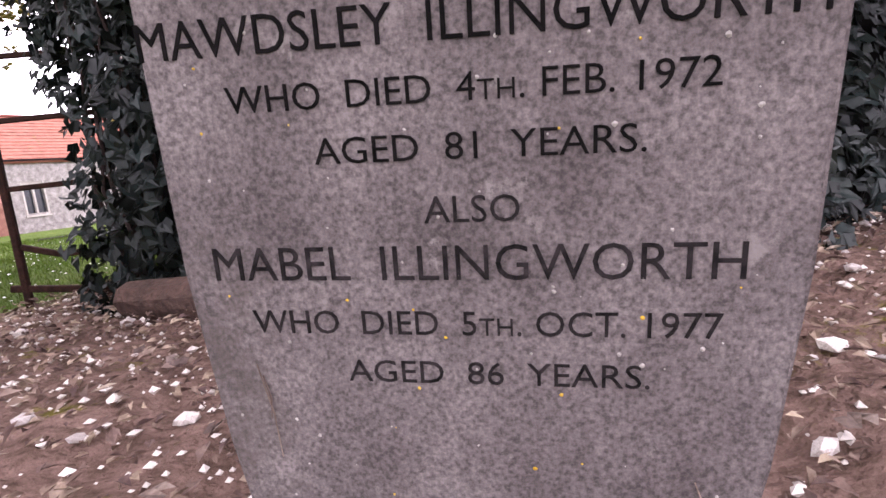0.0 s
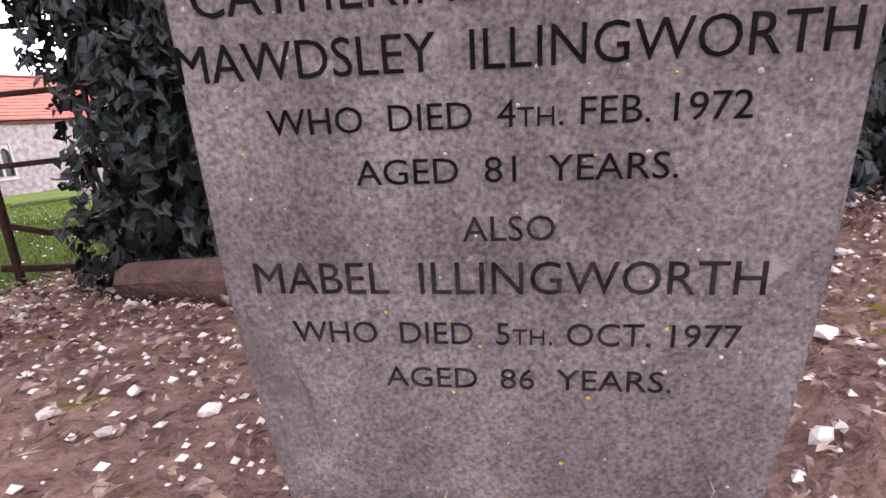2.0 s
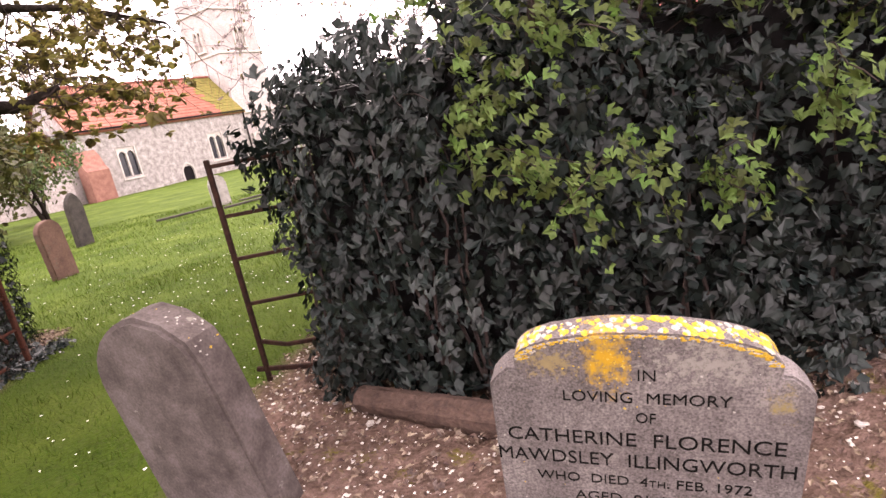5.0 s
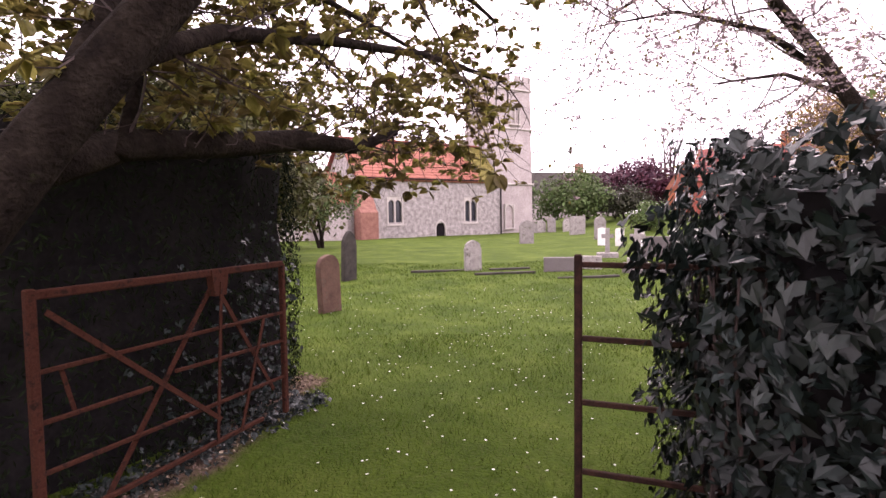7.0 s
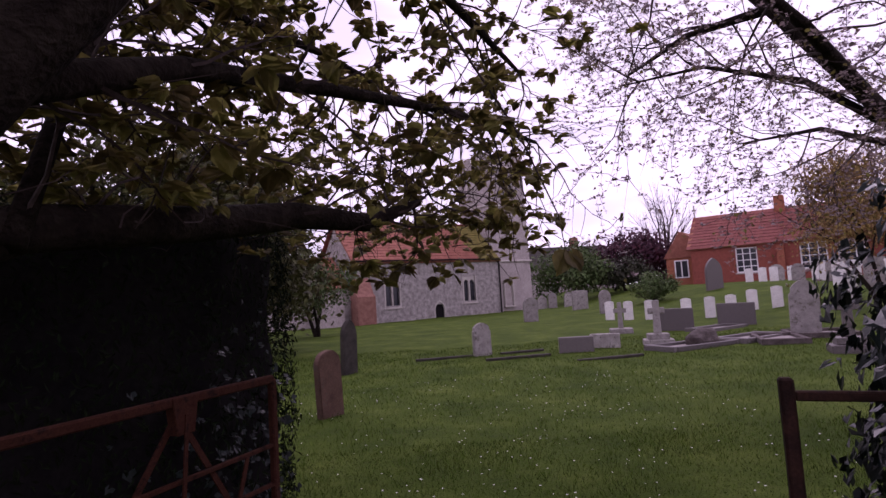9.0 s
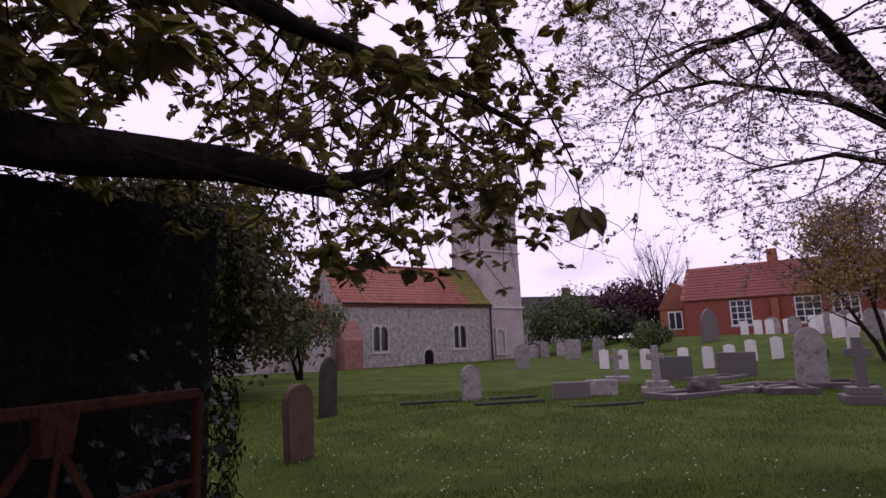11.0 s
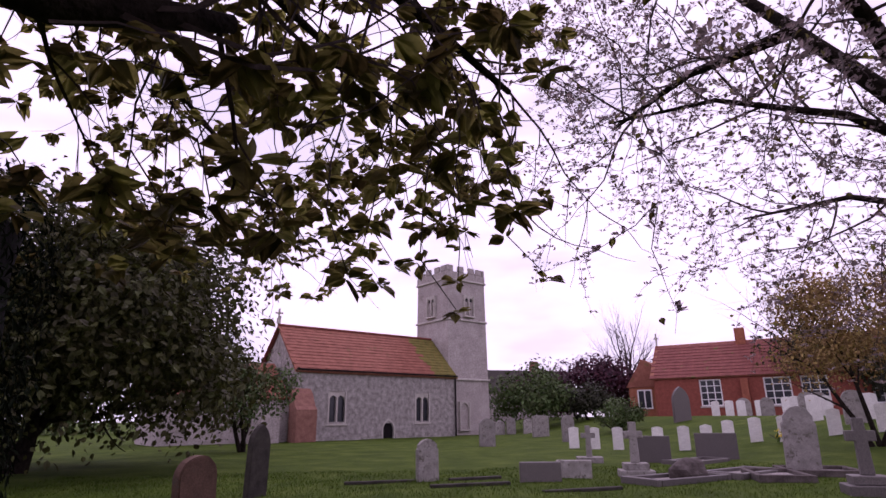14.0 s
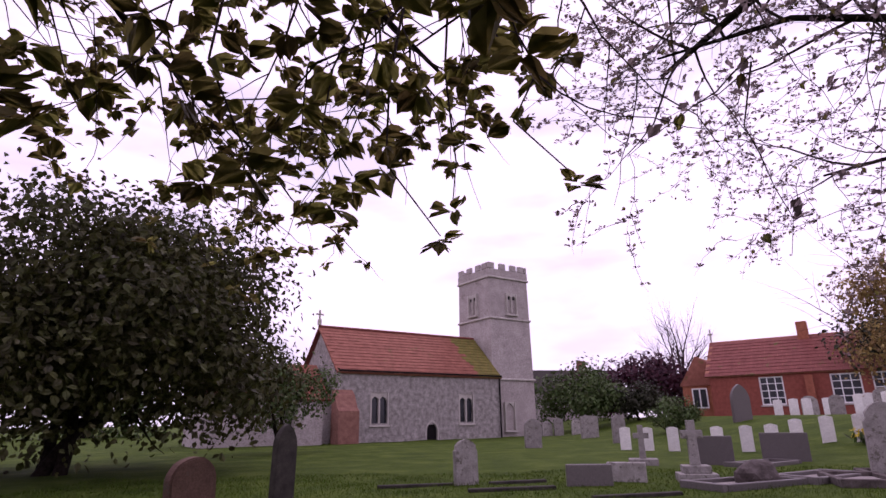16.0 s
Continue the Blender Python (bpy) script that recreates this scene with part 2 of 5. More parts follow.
M_glass = mat("dark_leaded_glass", [(0.012, 0.013, 0.018), (0.022, 0.024, 0.03)], 6, 0.2, 0.2, 20, spec=0.5)
M_paint = mat("white_window_paint", [(0.70, 0.70, 0.70), (0.80, 0.80, 0.80)], 5, 0.5, 0.05, 40)
# near-black for door, eaves and pipe, and painted as shade inside the hedges
M_dark = mat("dark_fittings_hedge_shade", [(0.010, 0.009, 0.010), (0.017, 0.015, 0.015)], 5, 0.95, 0.2, 30, spec=0.05)
M_log = mat("rotting_log", [(0.06, 0.038, 0.03), (0.11, 0.07, 0.055)], 14, 0.95, 0.9, 50, bump_dist=0.015)
M_gravel = mat("grave_gravel", [(0.17, 0.15, 0.14), (0.32, 0.29, 0.27)], 20, 0.95, 0.9, 60)
M_daff = mat("daffodil_yellow", [(0.65, 0.48, 0.02), (0.75, 0.58, 0.04)], 20, 0.7, 0.0, 50)


# ---- ground ----
def sstep(a, b, v):
    u = np.clip((v - a) / (b - a), 0, 1)
    return u * u * (3 - 2 * u)


def soilness(x, y):
    """How bare and leaf-strewn the ground is: a strip along the foot of the ivy hedge, round the stones."""
    ax, ay, bx, by = 0.45, -0.45, 4.6, -3.7
    u = np.clip(((x - ax) * (bx - ax) + (y - ay) * (by - ay)) / ((bx - ax) ** 2 + (by - ay) ** 2), 0, 1)
    d = np.hypot(x - ax - u * (bx - ax), y - ay - u * (by - ay))
    wob = 0.10 * np.sin(5.1 * x + 2.0) + 0.08 * np.sin(7.3 * y + 1.0) + 0.05 * np.sin(13 * (x + y))
    r = 0.62 + 1.35 * sstep(0.02, 0.30, u) + 0.35 * sstep(0.4, 1.4, -y) * (1 - sstep(0.0, 0.1, u))
    s = 1 - sstep(r, r + 0.28, d + wob)
    u2 = np.clip((y - 0.4) / 2.6, 0, 1)
    d2 = np.hypot(x - (-2.35 + 0.6 * u2), y - (0.4 + 2.6 * u2))
    s = np.maximum(s, sstep(-0.72, -0.5, x + wob) * sstep(0.75, 1.0, -y + wob) * (1 - sstep(3.0, 4.0, x)))
    return np.maximum(s, 0.85 * (1 - sstep(0.04, 0.26, d2 + 0.5 * wob)))


def gz(x, y):
    x, y = np.asarray(x, float), np.asarray(y, float)
    z = 0.08 * sstep(14, 40, y) + 1.15 * sstep(9, 20, x) * sstep(6, 19, y)
    z = z + 0.02 * np.sin(0.9 * x + 1) * np.sin(0.7 * y) + 0.012 * np.sin(2.3 * x) * np.sin(1.9 * y + 2)
    # the sunken edge of the lane, where the walk begins
    along = (x - 0.63) * 0.747 - (y + 2.52) * 0.665
    off = (x - 0.63) * 0.665 + (y + 2.52) * 0.747
    z = z - 0.60 * (1 - sstep(-0.16, 0.07, off)) * sstep(-1.3, -0.6, -np.abs(along)) * sstep(-2.6, -1.2, off) * (1 - sstep(-2.45, -2.2, y))
    return z - 0.09 * np.exp(-((x - 0.75) ** 2 + (y + 2.5) ** 2) / 0.8) * (1 - sstep(-2.0, -1.5, y))


def axis_steps(lo, hi, fine_lo, fine_hi, step):
    v = list(np.arange(fine_lo, fine_hi, step))
    a, s = fine_hi, step
    while a < hi:
        v.append(a)
        s *= 1.16
        a += s
    v.append(hi)
    a, s = fine_lo, step
    while a > lo:
        s *= 1.16
        a -= s
        v.insert(0, max(a, lo))
    return np.array(v)


def mesh_from(name, verts, faces, material, smooth=False):
    me = bpy.data.meshes.new(name)
    me.from_pydata([tuple(v) for v in verts], [], [tuple(f) for f in faces])
    me.materials.append(material)
    if smooth:
        me.polygons.foreach_set("use_smooth", [True] * len(me.polygons))
    me.update()
    return me


def ground_material():
    m = mat("churchyard_ground", [(0.029, 0.054, 0.005), (0.047, 0.078, 0.008), (0.073, 0.106, 0.015)], 0.8, 0.95, 0.9, 45, bump_dist=0.03, spec=0.08)
    nt = m.node_tree
    b = nt.nodes["Principled BSDF"]
    grass = b.inputs["Base Color"].links[0].from_socket
    co = nt.nodes.new("ShaderNodeTexCoord")
    n = nt.nodes.new("ShaderNodeTexNoise")
    n.inputs["Scale"].default_value, n.inputs["Detail"].default_value, n.inputs["Roughness"].default_value = 14, 8, 0.75
    nt.links.new(co.outputs["Object"], n.inputs["Vector"])
    r = nt.nodes.new("ShaderNodeValToRGB")
    r.color_ramp.elements[0].position, r.color_ramp.elements[0].color = 0.32, (0.070, 0.042, 0.033, 1)
    r.color_ramp.elements[1].position, r.color_ramp.elements[1].color = 0.68, (0.24, 0.16, 0.13, 1)
    nt.links.new(n.outputs["Fac"], r.inputs["Fac"])
    at = nt.nodes.new("ShaderNodeAttribute")
    at.attribute_name = "soil"
    mx = nt.nodes.new("ShaderNodeMix")
    mx.data_type = "RGBA"
    add = nt.nodes.new("ShaderNodeMath")
    add.operation = "MULTIPLY_ADD"
    add.inputs[1].default_value, add.inputs[2].default_value = 0.5, -0.25
    sm = nt.nodes.new("ShaderNodeMath")
    sm.operation = "ADD"
    sm.use_clamp = True
    nt.links.new(n.outputs["Fac"], add.inputs[0])
    nt.links.new(at.outputs["Fac"], sm.inputs[0])
    nt.links.new(add.outputs[0], sm.inputs[1])
    nt.links.new(sm.outputs[0], mx.inputs[0])
    nt.links.new(grass, mx.inputs[6])
    moss_n = nt.nodes.new("ShaderNodeTexNoise")
    moss_n.inputs["Scale"].default_value, moss_n.inputs["Detail"].default_value, moss_n.inputs["Roughness"].default_value = 3.6, 9, 0.78
    nt.links.new(co.outputs["Object"], moss_n.inputs["Vector"])
    moss_r = nt.nodes.new("ShaderNodeMapRange")
    moss_r.inputs["From Min"].default_value, moss_r.inputs["From Max"].default_value = 0.56, 0.64
    nt.links.new(moss_n.outputs["Fac"], moss_r.inputs["Value"])
    moss = nt.nodes.new("ShaderNodeMix")
    moss.data_type = "RGBA"
    moss.inputs[7].default_value = (0.13, 0.115, 0.018, 1)
    nt.links.new(moss_r.outputs[0], moss.inputs[0])
    nt.links.new(r.outputs["Color"], moss.inputs[6])
    nt.links.new(moss.outputs[2], mx.inputs[7])
    nt.links.new(mx.outputs[2], b.inputs["Base Color"])
    return m


gx, gy = axis_steps(-500, 500, -4, 5, 0.07), axis_steps(-400, 900, -5, 6, 0.07)
GX, GY = np.meshgrid(gx, gy)
GZ = gz(GX, GY) + 0.02 * soilness(GX, GY) * np.sin(17 * GX + 3 * GY) * np.sin(19 * GY)
nx, ny = len(gx), len(gy)
idx = np.arange(nx * ny).reshape(ny, nx)
quads = np.stack([idx[:-1, :-1], idx[:-1, 1:], idx[1:, 1:], idx[1:, :-1]], -1).reshape(-1, 4)
ground_mesh = mesh_from("ground", np.stack([GX, GY, GZ], -1).reshape(-1, 3), quads, ground_material(), True)
att = ground_mesh.attributes.new("soil", "FLOAT", "POINT")
att.data.foreach_set("value", soilness(GX, GY).reshape(-1))
ground = tagged(new("ground", ground_mesh), "mown churchyard grass with a bare leaf-strewn strip", "ground", kind="structure")


# ---- building blocks ----
def bm_box(bm, x0, x1, y0, y1, z0, z1, m=Matrix()):
    vs = [bm.verts.new(m @ Vector(p)) for p in ((x0, y0, z0), (x1, y0, z0), (x1, y1, z0), (x0, y1, z0), (x0, y0, z1), (x1, y0, z1), (x1, y1, z1), (x0, y1, z1))]
    for f in ((3, 2, 1, 0), (4, 5, 6, 7), (0, 1, 5, 4), (1, 2, 6, 5), (2, 3, 7, 6), (3, 0, 4, 7)):
        bm.faces.new([vs[i] for i in f])
    return vs


def part(name, bm, material, parent=None, label="", bevel=0.0, smooth=False):
    """Links a bmesh as one mesh object under a thing or a part."""
    if bevel:
        bmesh.ops.bevel(bm, geom=bm.edges[:], offset=bevel, segments=1, affect="EDGES", clamp_overlap=True)
    bmesh.ops.recalc_face_normals(bm, faces=bm.faces[:])
    me = bpy.data.meshes.new(name)
    bm.to_mesh(me)
    bm.free()
    me.materials.append(material)
    if smooth:
        me.polygons.foreach_set("use_smooth", [True] * len(me.polygons))
    ob = new(name, me)
    ob.parent = parent
    return tagged(ob, label)


def box_part(name, dims, material, parent=None, label="", bevel=0.0, m=Matrix()):
    bm = bmesh.new()
    bm_box(bm, *dims, m)
    return part(name, bm, material, parent, label, bevel)


def thing(name, m, label, category, group="", kind=""):
    ob = new(name)
    ob.empty_display_size = 0.1
    ob.matrix_world = m
    return tagged(ob, label, category, group, kind)


def tube_data(points, radii, sides=7, jag=0.0, rng=None):
    """Vertices and faces of a tapered limb along a polyline."""
    P = [Vector(p) for p in points]
    vs, fs = [], []
    ref = Vector((0.31, 0.72, 0.62))
    for i, p in enumerate(P):
        d = (P[min(i + 1, len(P) - 1)] - P[max(i - 1, 0)]).normalized()
        a = d.cross(ref).normalized()
        b = d.cross(a)
        for k in range(sides):
            an = 2 * math.pi * k / sides
            r = radii[i] * (1 + (rng.uniform(-jag, jag) if jag else 0))
            vs.append(p + (a * math.cos(an) + b * math.sin(an)) * r)
    for i in range(len(P) - 1):
        for k in range(sides):
            k2 = (k + 1) % sides
            fs.append((i * sides + k, i * sides + k2, (i + 1) * sides + k2, (i + 1) * sides + k))
    fs.append(tuple(range(sides))[::-1])
    fs.append(tuple((len(P) - 1) * sides + k for k in range(sides)))
    return vs, fs


def join_data(chunks):
    vs, fs = [], []
    for v, f in chunks:
        o = len(vs)
        vs += v
        fs += [tuple(i + o for i in q) for q in f]
    return vs, fs


LEAF = {
    # half outlines (x along the midrib, y half width), folded a little at the midrib
    "oval": ([(0, 0), (0.12, 0.15), (0.32, 0.27), (0.55, 0.28), (0.78, 0.17), (1.0, 0)], 0.10),
    "broad": ([(0, 0), (0.08, 0.16), (0.26, 0.33), (0.5, 0.38), (0.74, 0.25), (0.9, 0.10), (1.0, 0)], 0.14),
    "petal": ([(0, 0), (0.3, 0.25), (0.75, 0.32), (1.0, 0)], 0.10),
    "scrap": ([(0, 0), (0.25, 0.26), (0.65, 0.22), (1.0, 0)], 0.22),
    "ivy": ([(0, 0), (-0.08, 0.42), (0.28, 0.34), (0.42, 0.52), (0.60, 0.24), (1.0, 0)], 0.08),
    "maple": ([(0, 0), (-0.05, 0.38), (0.22, 0.24), (0.46, 0.58), (0.56, 0.20), (1.0, 0)], 0.10),
    "needle": ([(0, 0), (0.5, 0.14), (1.0, 0)], 0.03),
}


def leaf_template(kind):
    half, fold = LEAF[kind]
    mid = [(half[0][0], 0, 0), (half[-1][0], 0, -0.12)]
    inner = half[1:-1]
    vs = mid + [(x, y, fold * (0.3 + y)) for x, y in inner] + [(x, -y, fold * (0.3 + y)) for x, y in inner]
    n = len(inner)
    fs = [(0, *[2 + i for i in range(n)][::-1], 1)[::-1], (0, *[2 + n + i for i in range(n)][::-1], 1)]
    return np.array(vs), fs


def leaf_cloud(name, where, facing, sizes, kind, material, parent, label="", droop=0.3, rng=None, tips=None, loose=0.45):
    """One mesh of many leaves: each a folded blade, its upper side turned roughly to facing, its tip hanging."""
    tv, tf = leaf_template(kind)
    rng = rng or np.random.default_rng(1)
    n = len(where)
    where, facing = np.asarray(where, float), np.asarray(facing, float)
    nrm = facing + rng.normal(0, loose, (n, 3))
    nrm /= np.linalg.norm(nrm, axis=1)[:, None] + 1e-9
    tip = rng.normal(0, 1, (n, 3)) + np.array([0, 0, -droop * 3]) if tips is None else np.array(tips, float)
    tip -= nrm * np.sum(tip * nrm, axis=1)[:, None]
    tip /= np.linalg.norm(tip, axis=1)[:, None] + 1e-9
    side = np.cross(nrm, tip)
    s = np.asarray(sizes, float)[:, None, None]
    V = where[:, None, :] + s * (tv[None, :, 0:1] * tip[:, None, :] + tv[None, :, 1:2] * side[:, None, :] + tv[None, :, 2:3] * nrm[:, None, :])
    k = len(tv)
    faces = [tuple(i + o for i in f) for o in range(0, n * k, k) for f in tf]
    ob = new(name, mesh_from(name, V.reshape(-1, 3), faces, material))
    ob.parent = parent
    return tagged(ob, label, kind="stuff")


# ---- gravestones ----
def outline(kind, w, h):
    """Right half of a headstone's outline from the foot to the top."""
    a = w / 2
    if kind == "round":
        return [(a, 0), (a, h - a * 0.9)] + [(a * math.cos(t), h - a * 0.9 + a * 0.9 * math.sin(t)) for t in np.linspace(0.2, math.pi / 2, 7)]
    if kind == "gothic":
        return [(a, 0), (a, h - a * 1.5)] + [(2 * a * math.cos(t) - a, h - a * 1.5 + 1.5 * a / 0.866 * math.sin(t)) for t in np.linspace(0.15, math.pi / 3, 6)]
    if kind == "segment":
        return [(a, 0), (a, h - 0.05)] + [(a * (1 - u), h - 0.05 * (1 - u) ** 2) for u in (0.25, 0.5, 0.75, 1.0)]
    if kind == "ogee":
        return [(a, 0), (a, h * 0.74), (a * 0.86, h * 0.78), (a * 0.86, h * 0.86), (a * 0.62, h * 0.93), (a * 0.32, h * 0.98), (0, h)]
    return [(a, 0), (a, h), (0, h)]


def slab(half, thick, bevel=0.012, below=0.25, wob=0.0, seed=0):
    """A standing slab from a half outline; its foot runs on into the ground."""
    rng = random.Random(seed)
    pts = [(half[0][0], -below)] + list(half)
    if pts[-1][0] > 1e-4:
        pts.append((0, pts[-1][1]))
    loop = pts + [(-x, z) for x, z in pts[::-1] if x > 1e-4]
    bm = bmesh.new()
    vs = [bm.verts.new((x + rng.uniform(-wob, wob), -thick / 2, z + rng.uniform(-wob, wob))) for x, z in loop]
    f = bm.faces.new(vs)
    ex = bmesh.ops.extrude_face_region(bm, geom=[f])
    bmesh.ops.translate(bm, vec=(0, thick, 0), verts=[v for v in ex["geom"] if isinstance(v, bmesh.types.BMVert)])
    if bevel:
        rim = [e for e in bm.edges if abs(e.verts[0].co.y - e.verts[1].co.y) < 1e-6]
        bmesh.ops.bevel(bm, geom=rim, offset=bevel, segments=2, affect="EDGES", clamp_overlap=True)
    return bm


def headstone(name, kind, x, y, w, h, thick, material, label, rz=0, lean=0, tilt=0, group="", z=None):
    bm = slab(outline(kind, w, h), thick, wob=0.004, seed=int(abs(x * 97 + y * 31)))
    ob = part(name, bm, material)
    ob.matrix_world = pose(x, y, float(gz(x, y)) if z is None else z, tilt, lean, rz)
    return tagged(ob, label, "gravestone", group)


def text_part(body, u0, u1, v, cap, material, parent, y, depth=0.0016):
    """A line of cut lettering, fitted between u0 and u1 with its capitals cap high."""
    cu = bpy.data.curves.new("inscription", "FONT")
    cu.body = body
    cu.resolution_u = 3
    cu.extrude = 0.001
    cu.offset = -0.004
    cu.small_caps_scale = 0.72
    for i, ch in enumerate(body):
        cu.body_format[i].use_small_caps = ch.islower()
    tmp = bpy.data.objects.new("inscription", cu)
    me = bpy.data.meshes.new_from_object(tmp)
    bpy.data.objects.remove(tmp)
    co = np.empty(len(me.vertices) * 3)
    me.vertices.foreach_get("co", co)
    co = co.reshape(-1, 3)
    lo, hi = co.min(0), co.max(0)
    top = 0.69
    out = np.empty_like(co)
    out[:, 0] = u0 + (co[:, 0] - lo[0]) / (hi[0] - lo[0]) * (u1 - u0)
    out[:, 2] = v + co[:, 1] / top * cap
    out[:, 1] = y - np.where(co[:, 2] > (lo[2] + hi[2]) / 2, depth, -0.003)
    me.vertices.foreach_set("co", out.reshape(-1))
    root = list(range(len(me.vertices)))

    def find(i):
        while root[i] != i:
            root[i] = root[root[i]]
            i = root[i]
        return i

    for p in me.polygons:
        for q in p.vertices[1:]:
            root[find(q)] = find(p.vertices[0])
    glyphs = {}
    for p in me.polygons:
        glyphs.setdefault(find(p.vertices[0]), []).append(tuple(p.vertices))
    for faces in glyphs.values():
        used = sorted({i for f in faces for i in f})
        at = {v_: i for i, v_ in enumerate(used)}
        ob = new("letter", mesh_from("letter", out[used], [tuple(at[i] for i in f) for f in faces], material))
        ob.parent = parent
    bpy.data.meshes.remove(me)


SA = thing("memorial_headstone", pose(0.671, -2.536, 0.690, 7.3, 5.19, -40.66) @ Matrix.Translation((0, 0.045, 0)), "pale grey limestone headstone with black inscription and yellow lichen", "gravestone")
SA_TH = 0.09
ARC_W, ARC_Z, ARC_H = 0.283, 0.076, 0.076
half = [(0.305, -0.83), (0.325, -0.70), (0.346, -0.47), (0.352, -0.2), (0.353, 0.0), (0.338, 0.020), (0.324, 0.036), (0.306, 0.048), (0.286, 0.051), (0.286, 0.078)] + \
       [(ARC_W * math.cos(t), ARC_Z + ARC_H * math.sin(t)) for t in np.linspace(0.12, math.pi / 2, 12)]
body = part("slab", slab(half, SA_TH, 0.006, 1.1, 0.0012, 3), M_headstone, SA)
LINES = [
    ("IN", -0.007, 0.031, 0.028, 0.030, 0), ("LOVING  MEMORY", -0.176, 0.190, -0.035, 0.030, 0), ("OF", -0.012, 0.032, -0.091, 0.029, 0),
    ("CATHERINE  FLORENCE", -0.319, 0.306, -0.163, 0.040, 0), ("MAWDSLEY  ILLINGWORTH", -0.348, 0.331, -0.228, 0.039, 0),
    ("WHO  DIED  4th. FEB. 1972", -0.255, 0.245, -0.287, 0.028, 0), ("AGED  81  YEARS.", -0.162, 0.180, -0.345, 0.028, 0),
    ("ALSO", -0.046, 0.056, -0.412, 0.029, 1), ("MABEL  ILLINGWORTH", -0.302, 0.280, -0.477, 0.040, 1),
    ("WHO  DIED  5th. OCT. 1977", -0.263, 0.262, -0.543, 0.029, 1), ("AGED  86  YEARS.", -0.151, 0.192, -0.604, 0.028, 1),
]
for body_text, u0, u1, v, cap, worn in LINES:
    text_part(body_text, u0, u1, v, cap, M_letter_worn if worn else M_letter, SA, -SA_TH / 2)


def blotch(name, cx, cz, rx, rz, material, parent, seed, y, n=22, rag=0.35):
    """A thin crust of lichen with a ragged rim."""
    rng = random.Random(seed)
    bm = bmesh.new()
    c = bm.verts.new((cx, y - 0.0018, cz))
    ring = []
    for i in range(n):
        a = 2 * math.pi * i / n
        k = 1 - rag * rng.random()
        ring.append(bm.verts.new((cx + rx * k * math.cos(a), y - 0.0004, cz + rz * k * math.sin(a))))
    for i in range(n):
        bm.faces.new((c, ring[i], ring[(i + 1) % n]))
    return part(name, bm, material, parent)


rl = random.Random(7)
yf = -SA_TH / 2
for i in range(60):
    u, v = rl.gauss(-0.075, 0.036), rl.gauss(0.078, 0.048)
    if v < 0.142 - 0.75 * u * u:
        blotch("lichen", u, v, rl.uniform(0.001, 0.005), rl.uniform(0.001, 0.005), M_lichen, SA, i, yf, 9, 0.6)
for i in range(300):
    t = rl.uniform(0.06, math.pi - 0.06)
    k = 0.995 - 0.09 * rl.random() ** 1.6
    blotch("lichen", ARC_W * math.cos(t) * k, ARC_Z + ARC_H * math.sin(t) * k - 0.004, rl.uniform(0.002, 0.010), rl.uniform(0.0015, 0.0045), M_lichen if rl.random() < 0.75 else M_lichen_pale, SA, 100 + i, yf, 12)
for i in range(240):
    t = rl.uniform(0.08, math.pi - 0.08)
    r = rl.uniform(0.005, 0.018)
    yy = rl.uniform(-0.035, 0.03)
    nrm = Vector((math.cos(t) / ARC_W, 0, math.sin(t) / ARC_H)).normalized()
    m = Matrix.Translation((ARC_W * math.cos(t), yy, ARC_Z + ARC_H * math.sin(t))) @ nrm.to_track_quat("-Y", "Z").to_matrix().to_4x4()
    ob = blotch("lichen", 0, 0, r, r * 0.8, M_lichen if rl.random() < 0.6 else M_lichen_pale, SA, 500 + i, 0.0, 10)
    ob.matrix_local = m
for i in range(90):
    u, v = rl.uniform(-0.33, 0.33), rl.uniform(-0.78, 0.06)
    r = rl.uniform(0.001, 0.0038)
    blotch("lichen", u, v, r, r, M_lichen_pale if rl.random() < 0.85 else M_lichen, SA, 900 + i, yf, 8)

for a, b in (((-0.268, -0.585), (-0.252, -0.715)), ((0.245, -0.72), (0.25, -0.765)), ((-0.262, -0.60), (-0.259, -0.66))):
    mid = ((a[0] + b[0]) / 2 + 0.006, (a[1] + b[1]) / 2)
    v, f = tube_data([(a[0], yf - 0.002, a[1]), (mid[0], yf - 0.004, mid[1]), (b[0], yf - 0.002, b[1])], [0.0009, 0.0011, 0.0007], 5)
    ob = new("straw", mesh_from("straw", v, f, M_dead_part))
    ob.parent = SA
SB = thing("leaning_headstone", pose(-0.30, -1.11, 0.0, 0, 0, -47) @ pose(0, 0, 0, 3, -10, 0), "dark weathered round-topped headstone leaning over", "gravestone")
part("slab", slab(outline("round", 0.58, 0.88), 0.18, 0.02, 0.4, 0.006, 11), M_stone_b, SB)

rb = random.Random(3)
for i in range(60):
    t = rb.uniform(0.1, math.pi - 0.1)
    r = rb.uniform(0.003, 0.010)
    nrm = Vector((math.cos(t), 0, math.sin(t) / 0.9)).normalized()
    m = Matrix.Translation(Vector((0.29 * math.cos(t), rb.uniform(-0.05, 0.06), 0.619 + 0.261 * math.sin(t))) + nrm * 0.001) @ nrm.to_track_quat("-Y", "Z").to_matrix().to_4x4()
    ob = blotch("lichen", 0, 0, r, r * rb.uniform(0.5, 1), M_lichen_pale if rb.random() < 0.8 else M_lichen, SB, 700 + i, 0.0, 9, 0.6)
    ob.matrix_local = m
headstone("headstone", "round", -2.2, 6.8, 0.44, 0.92, 0.11, M_stone_red, "reddish sandstone headstone with a rounded top", 56, -5, 2)
headstone("headstone", "gothic", -2.6, 11.63, 0.5, 1.22, 0.12, M_stone_dark, "tall blackened pointed headstone in the grass", 62, 2, 0)
